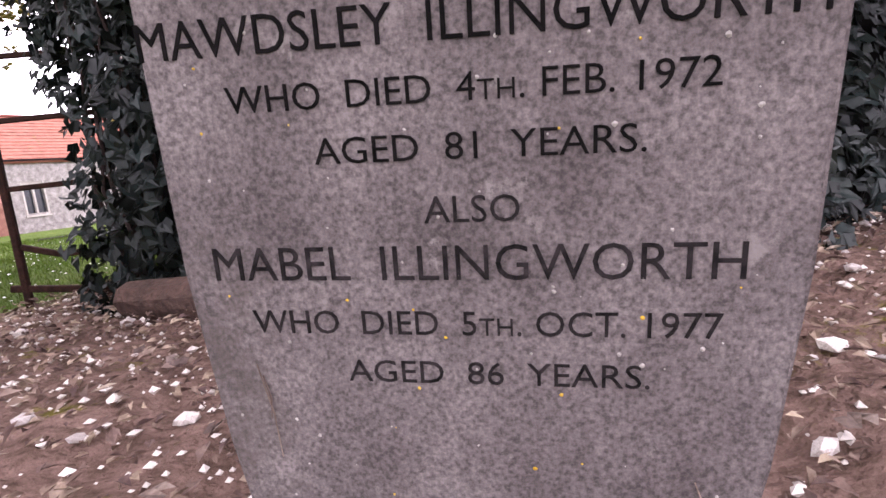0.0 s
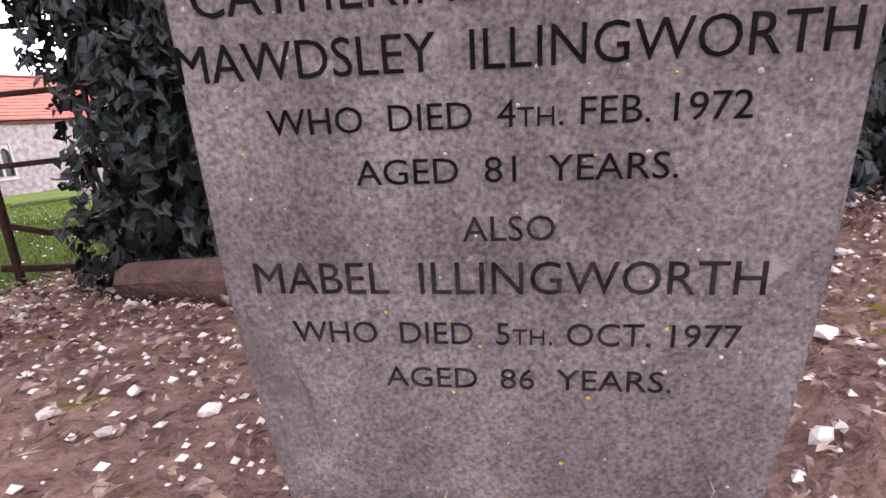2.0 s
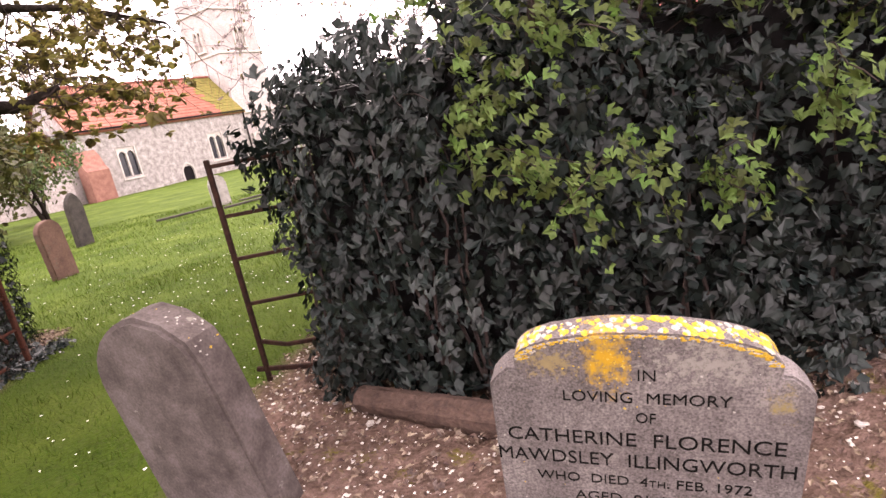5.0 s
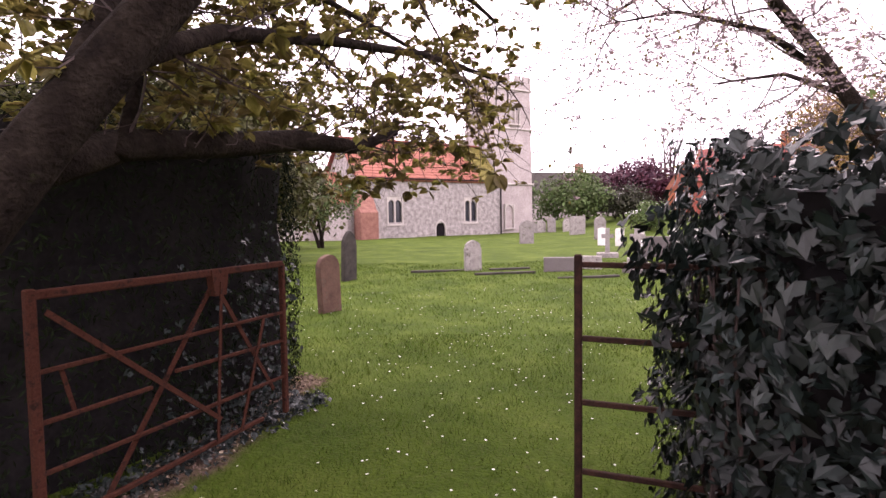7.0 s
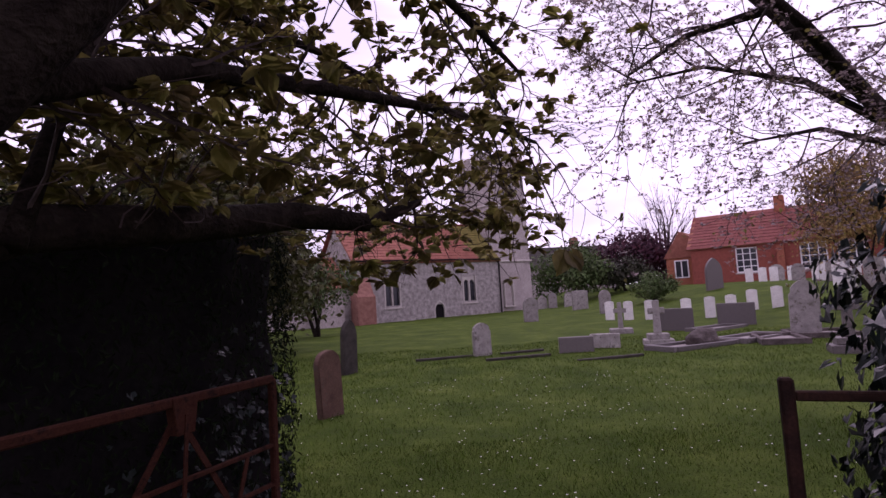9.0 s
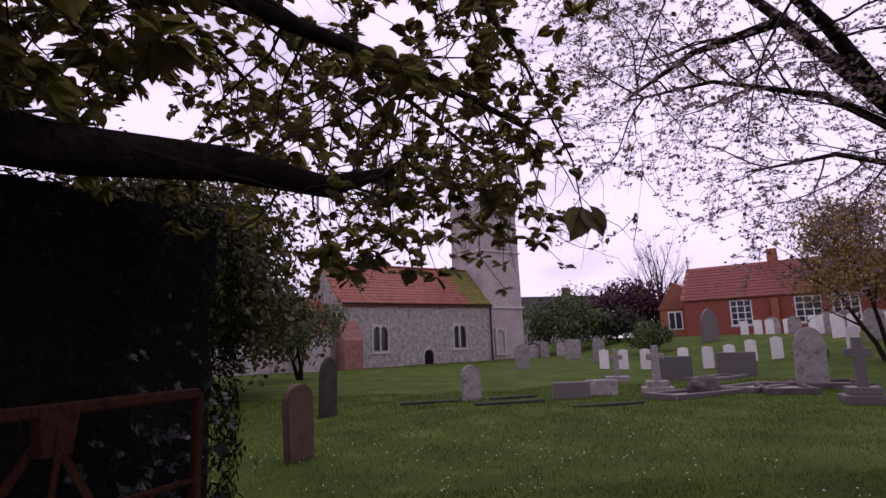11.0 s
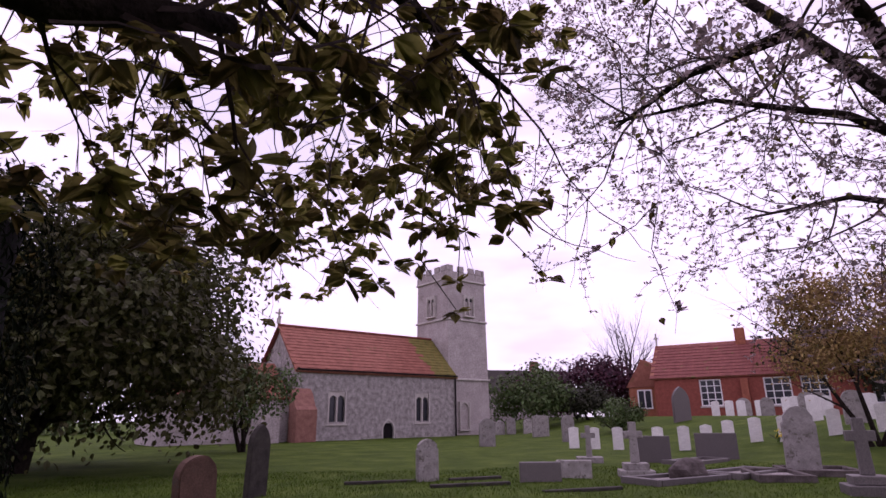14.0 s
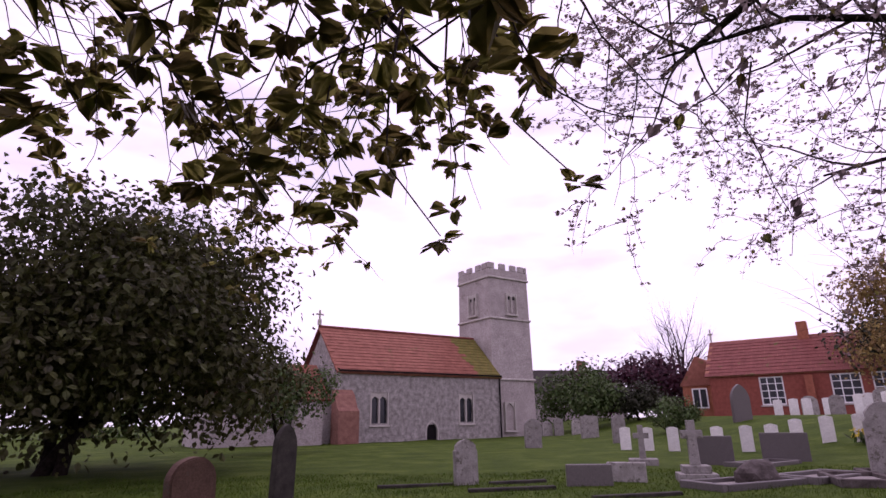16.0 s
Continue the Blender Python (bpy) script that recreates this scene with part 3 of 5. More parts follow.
headstone("headstone", "ogee", 0.56, 13.3, 0.5, 0.84, 0.12, M_stone_grey, "pale grey headstone with a shaped top", 25, -1, 0)
headstone("headstone", "round", 4.33, 26.9, 0.8, 1.2, 0.12, M_stone_grey, "grey headstone near the church tower", 20)
headstone("headstone", "round", 9.0, 29.8, 0.8, 1.3, 0.12, M_stone_grey, "grey headstone on the far lawn", 25)
headstone("headstone", "segment", 9.6, 37.1, 1.3, 1.3, 0.14, M_stone_grey, "broad pale headstone on the far lawn", 25)
for x, y, w, h in ((10.4, 43.3, 0.9, 1.0), (10.9, 45.4, 0.8, 1.1), (9.1, 43.3, 0.8, 1.2), (8.3, 43.4, 0.9, 1.0), (7.5, 43.0, 0.8, 0.9), (11.8, 44.5, 0.8, 1.1)):
    headstone("headstone", "round", x, y, w, h, 0.12, M_stone_grey, "small grey headstone beyond the church", 25, group="far headstones")
headstone("headstone", "gothic", 16.7, 32.7, 1.1, 1.9, 0.2, M_granite, "dark granite headstone by the school lawn", 10)
headstone("headstone", "ogee", 8.65, 12.8, 0.66, 1.43, 0.16, M_stone_grey, "tall grey lichened headstone with kerb", -25, 2)
for x, y in ((7.6, 24.8), (8.15, 23.9), (8.8, 23.1), (9.9, 22.0), (10.5, 21.2), (11.2, 20.9), (12.3, 21.3), (12.9, 20.6), (13.3, 19.6), (14.6, 18.9), (15.6, 18.0)):
    headstone("war_grave_headstone", "segment", x, y, 0.40, 0.84, 0.08, M_white, "upright white war grave headstone in a row", -28, group="row of white headstones")
for x, y in ((22.3, 38.6), (22.0, 36.5), (22.1, 35.4), (22.6, 34.3), (23.6, 33.0), (20.5, 29.0), (21.5, 27.5), (19.6, 27.2), (18.6, 24.8), (20.2, 24.0), (17.4, 23.2), (18.4, 21.5)):
    headstone("white_headstone", "segment", x, y, 0.5, 0.95, 0.09, M_white, "white headstone on the rising ground", -28, group="upper white headstones")
for x, y, w, h in ((23.0, 36.5, 0.9, 1.1), (21.2, 31.6, 0.7, 1.0), (22.8, 29.6, 0.8, 1.2), (19.2, 25.9, 0.7, 1.1), (16.9, 20.6, 0.7, 1.2), (18.9, 22.6, 0.8, 1.0)):
    headstone("headstone", "round", x, y, w, h, 0.12, M_stone_grey, "grey headstone on the rising ground", -25, group="upper grey headstones")


def low_block(name, x, y, w, d, h, material, label, rz):
    ob = box_part(name, (-w / 2, w / 2, -d / 2, d / 2, -0.15, h), material, bevel=0.015)
    ob.matrix_world = pose(x, y, float(gz(x, y)), 0, 0, rz)
    return tagged(ob, label, "gravestone")


low_block("low_headstone", 2.85, 12.85, 0.85, 0.14, 0.38, M_granite, "low broad dark granite headstone", -8)
low_block("low_headstone", 3.75, 13.4, 0.75, 0.14, 0.36, M_stone_grey, "low broad grey headstone", -20)
low_block("low_headstone", 7.3, 17.2, 1.1, 0.16, 0.72, M_granite, "low broad dark granite headstone beside a cross", -25)
low_block("low_headstone", 9.5, 17.5, 1.15, 0.16, 0.75, M_granite, "low broad dark granite headstone in the grass", -28)


def kerb_grave(x, y, w, l, rz, material, fill, label):
    g = thing("kerbed_grave", pose(x, y, float(gz(x, y)), 0, 0, rz), label, "grave")
    for dims in ((-w / 2, w / 2, -0.06, 0.06, -0.1, 0.13), (-w / 2, w / 2, l - 0.06, l + 0.06, -0.1, 0.13), (-w / 2, -w / 2 + 0.12, 0.065, l - 0.065, -0.1, 0.12), (w / 2 - 0.12, w / 2, 0.065, l - 0.065, -0.1, 0.12)):
        box_part("kerb", dims, material, g, bevel=0.012)
    box_part("gravel_bed", (-w / 2 + 0.125, w / 2 - 0.125, 0.07, l - 0.07, -0.1, 0.05), fill, g)
    return g


kerb_grave(4.6, 12.0, 0.95, 2.0, -68, M_granite, M_gravel, "grave with weathered dark kerbstones")
kerb_grave(6.6, 12.6, 0.95, 1.7, -62, M_granite, M_gravel, "grave with dark kerbstones and gravel")
kerb_grave(7.3, 11.5, 1.0, 1.6, -22, M_stone_b, M_gravel, "gravel-filled grave with weathered brown kerb")
kerb_grave(8.9, 12.4, 1.5, 1.3, -22, M_stone_b, M_gravel, "pale gravel grave with weathered brown kerb")
kerb_grave(7.6, 16.3, 0.9, 1.9, -60, M_granite, M_gravel, "grave with dark kerb beside granite headstone")
for x, y, l, rz in ((-0.3, 13.2, 1.7, 8), (1.6, 13.5, 1.2, 15), (1.3, 12.2, 1.6, 10), (3.2, 11.3, 1.6, 12)):
    k = box_part("kerb_stone", (-l / 2, l / 2, -0.06, 0.06, -0.1, 0.06), M_stone_dark, bevel=0.012)
    k.matrix_world = pose(x, y, float(gz(x, y)), 0, 0, rz)
    tagged(k, "low dark kerbstone sunk in the grass", "kerb")


def cross_grave(x, y, h, material, label, rz, steps=2, w=0.16):
    g = thing("grave_cross", pose(x, y, float(gz(x, y)), 0, 0, rz), label, "gravestone")
    z = -0.1
    for i in range(steps):
        a = 0.36 - 0.1 * i
        box_part("step", (-a, a, -a * 0.8, a * 0.8, z, z + (0.26 if i == 0 else 0.14)), material, g, bevel=0.012)
        z += 0.262 if i == 0 else 0.142
    bm = bmesh.new()
    a = w / 2
    arm, at = h * 0.24, z + h * 0.68
    prof = [(a * 1.2, z), (a, at - a), (arm, at - a), (arm, at + a), (a, at + a), (a, z + h)]
    loop = prof + [(-x_, z_) for x_, z_ in prof[::-1]]
    f = bm.faces.new([bm.verts.new((x_, -a * 0.7, z_)) for x_, z_ in loop])
    ex = bmesh.ops.extrude_face_region(bm, geom=[f])
    bmesh.ops.translate(bm, vec=(0, a * 1.4, 0), verts=[v for v in ex["geom"] if isinstance(v, bmesh.types.BMVert)])
    part("cross", bm, material, g, bevel=0.01)
    return g


cross_grave(5.1, 13.3, 0.85, M_stone_grey, "grey stone cross on a stepped base", -15)
cross_grave(5.55, 17.4, 0.85, M_stone_grey, "pale stone cross on a stepped base", -15, 1, 0.14)
cross_grave(7.5, 9.8, 0.9, M_granite, "dark stone cross on a heavy stepped plinth", -25, 2, 0.17)
rock = bmesh.new()
bmesh.ops.create_icosphere(rock, subdivisions=3, radius=0.38)
for v in rock.verts:
    v.co = Vector((v.co.x * 1.1, v.co.y * 0.7, v.co.z * 0.8)) * (1 + 0.25 * noise.noise(v.co * 4))
ob = part("rough_stone", rock, M_stone_b)
ob.matrix_world = pose(5.9, 12.5, float(gz(5.9, 12.5)) + 0.12)
tagged(ob, "rough brown boulder set on a grave", "stone")

# daffodils among the white stones
daf = thing("daffodils", pose(13.1, 19.0, float(gz(13.1, 19.0))), "clump of yellow daffodils in bloom", "flowers")
rd = np.random.default_rng(5)
pts = np.c_[rd.normal(0, 0.22, 120), rd.normal(0, 0.14, 120), rd.uniform(0.2, 0.42, 120)]
leaf_cloud("bloom", pts, np.tile([-0.4, -0.8, 0.3], (120, 1)), rd.uniform(0.06, 0.1, 120), "maple", M_daff, daf, rng=rd)
pts = np.c_[rd.normal(0, 0.22, 160), rd.normal(0, 0.14, 160), rd.uniform(0.25, 0.4, 160)]
leaf_cloud("leaf", pts, np.tile([-0.4, -0.8, 0.0], (160, 1)), rd.uniform(0.25, 0.35, 160), "needle", M_shrub, daf, droop=3, rng=rd)


# ---- church ----
CH = pose(0.4, 38.5, 0.0, 0, 0, 33)
church = thing("church", CH, "old flint church with red tiled roof and square tower", "church")
NL, NR, EV, DP, RZ = -6.7, 5.3, 4.15, 5.8, 7.0


def wall_with_holes(name, x0, x1, z1, thick, holes, material, parent, y=0.0, m=Matrix()):
    """A wall along x, its face at y, built of upright strips round rectangular openings."""
    bm = bmesh.new()
    xs = sorted({x0, x1, *[h[0] for h in holes], *[h[1] for h in holes]})
    for a, b in zip(xs, xs[1:]):
        hit = [h for h in holes if h[0] <= a + 1e-6 and h[1] >= b - 1e-6]
        if hit:
            bm_box(bm, a, b, y, y + thick, -0.8, hit[0][2], m)
            bm_box(bm, a, b, y, y + thick, hit[0][3], z1, m)
        else:
            bm_box(bm, a, b, y, y + thick, -0.8, z1, m)
    bmesh.ops.remove_doubles(bm, verts=bm.verts[:], dist=1e-4)
    return part(name, bm, material, parent)


def gothic_window(x, z0, w, h, parent, y=0.0, m=Matrix(), lights=2):
    """Traceried window: dressed surround with pointed lights, mullion and dark glass."""
    win = new("window")
    win.parent = parent
    win.matrix_local = m @ Matrix.Translation((x, y, z0))
    bm = bmesh.new()
    bm_box(bm, -w / 2 - 0.10, -w / 2, -0.03, 0.2, -0.10, h)
    bm_box(bm, w / 2, w / 2 + 0.10, -0.03, 0.2, -0.10, h)
    bm_box(bm, -w / 2 - 0.16, w / 2 + 0.16, -0.07, 0.2, -0.22, -0.105)
    part("window_frame", bm, M_dress, win, "pale dressed stone surround", 0.01)
    lw = w / lights
    bm = bmesh.new()
    for i in range(lights):
        c = -w / 2 + lw * (i + 0.5)
        a = lw / 2
        spring = h * 0.68
        arch = [(a * (2 * math.cos(t) - 1), spring + 1.5 * a * math.sin(t)) for t in np.linspace(0, math.pi / 3, 6)]
        for sgn in (1, -1):
            for (xa, za), (xb, zb) in zip(arch, arch[1:]):
                q = [(c + sgn * xa, za), (c + sgn * a, za), (c + sgn * a, zb), (c + sgn * xb, zb)]
                vs = [bm.verts.new((px, 0.05, pz)) for px, pz in q]
                try:
                    f = bm.faces.new(vs)
                except ValueError:
                    continue
                ex = bmesh.ops.extrude_face_region(bm, geom=[f])
                bmesh.ops.translate(bm, vec=(0, 0.12, 0), verts=[v for v in ex["geom"] if isinstance(v, bmesh.types.BMVert)])
        top = spring + 1.5 * a * 0.866
        bm_box(bm, c - a, c + a, 0.05, 0.17, top, h)
    part("tracery", bm, M_dress, win)
    for i in range(lights - 1):
        c = -w / 2 + lw * (i + 1)
        box_part("mullion", (c - 0.05, c + 0.05, 0.02, 0.18, 0, h * 0.8), M_dress, win)
    for i in range(lights):
        c = -w / 2 + lw * (i + 0.5)
        box_part("pane", (c - lw / 2, c + lw / 2, 0.185, 0.2, 0, h), M_glass, win)
    return win


W1, W2, WW, WH, WZ = -4.05, 2.35, 1.05, 1.75, 1.12
nave_wall = wall_with_holes("nave_wall", NL, NR, EV, 0.5, [(W1 - WW / 2, W1 + WW / 2, WZ, WZ + WH), (W2 - WW / 2, W2 + WW / 2, WZ, WZ + WH), (-0.75, 0.05, -0.8, 1.0)], M_wall, church)
box_part("nave_wall_north", (NL, NR, DP - 0.5, DP, -0.8, EV), M_wall, church)
for xe in (NL, NR - 0.5):
    bm = bmesh.new()
    pr = [(0.5, -0.8), (DP - 0.5, -0.8), (DP - 0.5, EV), (DP / 2, RZ - 0.35), (0.5, EV)]
    f = bm.faces.new([bm.verts.new((xe, yy, zz)) for yy, zz in pr])
    ex = bmesh.ops.extrude_face_region(bm, geom=[f])
    bmesh.ops.translate(bm, vec=(0.5, 0, 0), verts=[v for v in ex["geom"] if isinstance(v, bmesh.types.BMVert)])
    part("gable_wall", bm, M_wall, church)
for wx in (W1, W2):
    gothic_window(wx, WZ, WW, WH, church)
# small blocked priest's door
door = new("door")
door.parent = church
door.matrix_local = Matrix.Translation((-0.35, 0, 0))
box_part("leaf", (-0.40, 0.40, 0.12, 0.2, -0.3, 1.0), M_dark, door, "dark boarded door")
bm = bmesh.new()
for sgn in (1, -1):
    for t0, t1 in zip(np.linspace(0, math.pi / 3, 6), np.linspace(0, math.pi / 3, 6)[1:]):
        q = [(sgn * 0.4 * (2 * math.cos(t) - 1) * k, 0.62 + 0.64 * math.sin(t) * k) for t, k in ((t0, 1), (t0, 1.22), (t1, 1.22), (t1, 1))]
        f = bm.faces.new([bm.verts.new((px, -0.03, pz)) for px, pz in q])
        ex = bmesh.ops.extrude_face_region(bm, geom=[f])
        bmesh.ops.translate(bm, vec=(0, 0.14, 0), verts=[v for v in ex["geom"] if isinstance(v, bmesh.types.BMVert)])
    bm_box(bm, *sorted((sgn * 0.4, sgn * 0.5)), -0.03, 0.11, -0.5, 0.62)
part("door_arch", bm, M_dress, door, "dressed stone pointed arch")
# plinth, eaves board, quoins, downpipe
box_part("plinth", (NL - 0.05, -0.86, -0.08, -0.003, -0.8, 0.35), M_wall, church)
box_part("plinth", (0.16, NR, -0.08, -0.003, -0.8, 0.35), M_wall, church)
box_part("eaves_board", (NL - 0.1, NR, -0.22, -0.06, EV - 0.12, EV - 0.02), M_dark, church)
bm = bmesh.new()
for v_, f_ in [tube_data([(NR - 0.15, -0.12, EV - 0.1), (NR - 0.15, -0.12, -0.3)], [0.06, 0.06], 8)]:
    vv = [bm.verts.new(p) for p in v_]
    for q in f_:
        bm.faces.new([vv[i] for i in q])
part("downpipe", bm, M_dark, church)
# brick buttress at the chancel end
bm = bmesh.new()
f = bm.faces.new([bm.verts.new(p) for p in ((NL - 0.4, -1.0, -0.8), (NL - 0.4, -0.003, -0.8), (NL - 0.4, -0.003, 3.0), (NL - 0.4, -0.35, 2.7), (NL - 0.4, -0.75, 2.0), (NL - 0.4, -1.0, 1.8))])
ex = bmesh.ops.extrude_face_region(bm, geom=[f])
bmesh.ops.translate(bm, vec=(1.25, 0, 0), verts=[v for v in ex["geom"] if isinstance(v, bmesh.types.BMVert)])
part("buttress", bm, M_brick_old, church, "old red brick buttress")


def tiled_roof(name, parent, x0, x1, y0, z0, y1, z1, material, moss=None, over=0.25, course=0.30, wide=0.34, m=Matrix(), moss_from=9e9, nearest=None):
    """A pitched roof slope: a deck with courses of lapped tiles on it. Tiles inside nearest become parts."""
    deck = bmesh.new()
    L = math.hypot(y1 - y0, z1 - z0)
    d = Vector((0, (y1 - y0) / L, (z1 - z0) / L))
    nrm = Vector((0, -(z1 - z0) / L, (y1 - y0) / L))
    if nrm.z < 0:
        nrm = -nrm
    base = Vector((0, y0, z0)) - d * over
    q = [base + Vector((x0, 0, 0)), base + Vector((x1, 0, 0)), base + Vector((x1, 0, 0)) + d * (L + over), base + Vector((x0, 0, 0)) + d * (L + over)]
    vs = [deck.verts.new(m @ p) for p in q] + [deck.verts.new(m @ (p - nrm * 0.1)) for p in q]
    for f in ((0, 1, 2, 3), (7, 6, 5, 4), (0, 4, 5, 1), (1, 5, 6, 2), (2, 6, 7, 3), (3, 7, 4, 0)):
        deck.faces.new([vs[i] for i in f])
    roof = part(name, deck, material, parent)
    rng = random.Random(4)
    chunks, mossy = [], []
    n = int((L + over) / course)
    for i in range(n):
        k = int((x1 - x0) / wide)
        for j in range(k):
            xa = x0 + (x1 - x0) * (j + (0.5 if i % 2 else 0) * 1.0) / k
            xb = min(xa + wide * 0.97, x1)
            if xb - xa < 0.05:
                continue
            lift = 0.035 + rng.uniform(-0.008, 0.012)
            p = base + d * (course * i)
            a0, a1 = p + nrm * lift, p + d * course * 1.05 + nrm * 0.012
            vs = [m @ (a0 + Vector((xa, 0, 0))), m @ (a0 + Vector((xb, 0, 0))), m @ (a1 + Vector((xb, 0, 0))), m @ (a1 + Vector((xa, 0, 0))),
                  m @ (p + Vector((xa, 0, 0))), m @ (p + Vector((xb, 0, 0)))]
            (mossy if xa > moss_from - 0.6 * rng.random() - 0.25 * i * course * 0.3 else chunks).append((vs, [(0, 1, 2, 3), (4, 5, 1, 0)]))
    for nm, ch, ma in (("tile", chunks, material), ("moss_tile", mossy, moss)):
        if ch:
            ob = new(nm, mesh_from(nm, *join_data(ch), ma))
            ob.parent = roof
            tagged(ob, kind="stuff")
    return roof


tiled_roof("nave_roof", church, NL - 0.2, NR + 0.05, 0.0, EV, DP / 2, RZ, M_tile, M_tile_moss, moss_from=3.6)
tiled_roof("nave_roof_north", church, NL - 0.2, NR + 0.05, DP, EV, DP / 2, RZ, M_tile, M_tile_moss)
box_part("ridge_tiles", (NL - 0.2, NR + 0.05, DP / 2 - 0.13, DP / 2 + 0.13, RZ - 0.06, RZ + 0.09), M_tile, church, bevel=0.05)
bm = bmesh.new()
bm_box(bm, NL - 0.25, NL - 0.05, DP / 2 - 0.1, DP / 2 + 0.1, RZ + 0.09, RZ + 0.45)
bm_box(bm, NL - 0.2, NL - 0.1, DP / 2 - 0.05, DP / 2 + 0.05, RZ + 0.45, RZ + 1.05)
bm_box(bm, NL - 0.4, NL + 0.1, DP / 2 - 0.05, DP / 2 + 0.05, RZ + 0.72, RZ + 0.82)
part("gable_cross", bm, M_dress, church)
# chancel, lower, beyond the nave's east end
box_part("chancel_wall", (NL - 7.0, NL - 0.003, 0.6, 5.2, -0.8, 2.6), M_render, church)
tiled_roof("chancel_roof", church, NL - 7.2, NL - 0.21, 0.6, 2.6, 2.9, 4.6, M_tile, M_tile_moss)
tiled_roof("chancel_roof_north", church, NL - 7.2, NL - 0.21, 5.2, 2.6, 2.9, 4.6, M_tile, M_tile_moss)
# low boundary wall at the chancel's foot
box_part("chancel_buttress", (NL - 2.6, NL - 1.0, -0.3, 0.59, -0.8, 1.9), M_render, church)

# tower
TX0, TX1, TY0, TY1, TZ = NR + 0.08, NR + 4.1, 0.9, 4.9, 11.4
bm = bmesh.new()
tb = bm_box(bm, TX0, TX1, TY0, TY1, -0.8, TZ)
for v in tb[4:]:
    v.co.x += 0.12 if v.co.x < (TX0 + TX1) / 2 else -0.12
    v.co.y += 0.12 if v.co.y < (TY0 + TY1) / 2 else -0.12
part("tower", bm, M_render, church, "square rendered flint tower")
for z, o in ((8.3, 0.02), (3.9, 0.09), (TZ, 0.0)):
    box_part("string_course", (TX0 - o, TX1 + o, TY0 - o, TY1 + o, z, z + 0.16), M_dress, church, bevel=0.04)
for ang in range(4):
    cx, cy, hw = (TX0 + TX1) / 2, (TY0 + TY1) / 2, (TX1 - TX0) / 2 - 0.08
    m = Matrix.Translation((cx, cy, TZ + 0.16)) @ pose(0, 0, 0, 0, 0, 90 * ang)
    box_part("parapet", (-hw, hw - 0.24, -hw, -hw + 0.22, 0, 0.55), M_render, church, m=m)
    for i in range(4):
        a = -hw + i * (2 * hw - 0.62) / 3
        if i == 3:
            a = hw - 0.9
        box_part("merlon", (a, a + 0.62, -hw, -hw + 0.22, 0.553, 1.05), M_render, church, m=m, bevel=0.05)
gothic_window((TX0 + TX1) / 2 + 0.1, 8.85, 0.85, 1.5, church, TY0 - 0.1 + 0.02)
gothic_window(-(TY0 + TY1) / 2, 8.85, 0.85, 1.5, church, TX0 - 0.1 + 0.02, pose(0, 0, 0, 0, 0, -90))
gothic_window((TX0 + TX1) / 2 - 0.6, 0.6, 0.8, 1.8, church, TY0 - 0.14, lights=1)


# ---- school ----
SC = pose(22.0, 46.5, 1.05, 0, 0, -38)
school = thing("school_building", SC, "long red brick school with tiled roof and white windows", "building")
SW = [(3.4, 5.0), (7.9, 9.7), (10.3, 12.0), (14.5, 16.3)]
wall_with_holes("wall", 0, 24, 3.3, 0.4, [(a, b, 0.9, 2.95) for a, b in SW], M_brick, school)
box_part("wall_back", (0, 24, 6.6, 7.0, -0.8, 3.3), M_brick, school)
for xe in (0, 23.6):
    bm = bmesh.new()
    f = bm.faces.new([bm.verts.new((xe, yy, zz)) for yy, zz in ((0.4, -0.8), (6.6, -0.8), (6.6, 3.3), (3.5, 5.9), (0.4, 3.3))])
    ex = bmesh.ops.extrude_face_region(bm, geom=[f])
    bmesh.ops.translate(bm, vec=(0.4, 0, 0), verts=[v for v in ex["geom"] if isinstance(v, bmesh.types.BMVert)])
    part("gable_wall", bm, M_brick, school)
tiled_roof("roof", school, -0.3, 24.3, 0, 3.3, 3.5, 6.2, M_tile, course=0.42, wide=0.6)
tiled_roof("roof_back", school, -0.3, 24.3, 7, 3.3, 3.5, 6.2, M_tile, course=0.42, wide=0.6)
for a, b in SW:
    w = new("window")
    w.parent = school
    w.matrix_local = Matrix.Translation((a, 0.1, 0.9))
    ww, hh = b - a, 2.05
    bm = bmesh.new()
    for q in ((0, ww, 0, 0.1, 0, 0.1), (0, ww, 0, 0.1, hh - 0.1, hh), (0, 0.1, 0, 0.1, 0.1, hh - 0.1), (ww - 0.1, ww, 0, 0.1, 0.1, hh - 0.1)):
        bm_box(bm, *q)
    part("window_frame", bm, M_paint, w)
    for i in (1, 2):
        box_part("glazing_bar", (ww * i / 3 - 0.035, ww * i / 3 + 0.035, 0.02, 0.08, 0.1, hh - 0.1), M_paint, w)
    for i in (1, 2, 3):
        box_part("glazing_bar", (0.1, ww - 0.1, 0.025, 0.075, hh * i / 4 - 0.03, hh * i / 4 + 0.03), M_paint, w)
    box_part("pane", (0.1, ww - 0.1, 0.085, 0.095, 0.1, hh - 0.1), M_glass, w)
    box_part("window_sill", (-0.1, ww + 0.1, -0.18, 0.0, -0.1, -0.01), M_dress, w)
box_part("chimney", (6.2, 6.95, 3.0, 3.8, 5.6, 7.2), M_brick, school, bevel=0.03)
box_part("buttress", (6.4, 6.9, -0.5, -0.003, -0.8, 2.9), M_brick, school)
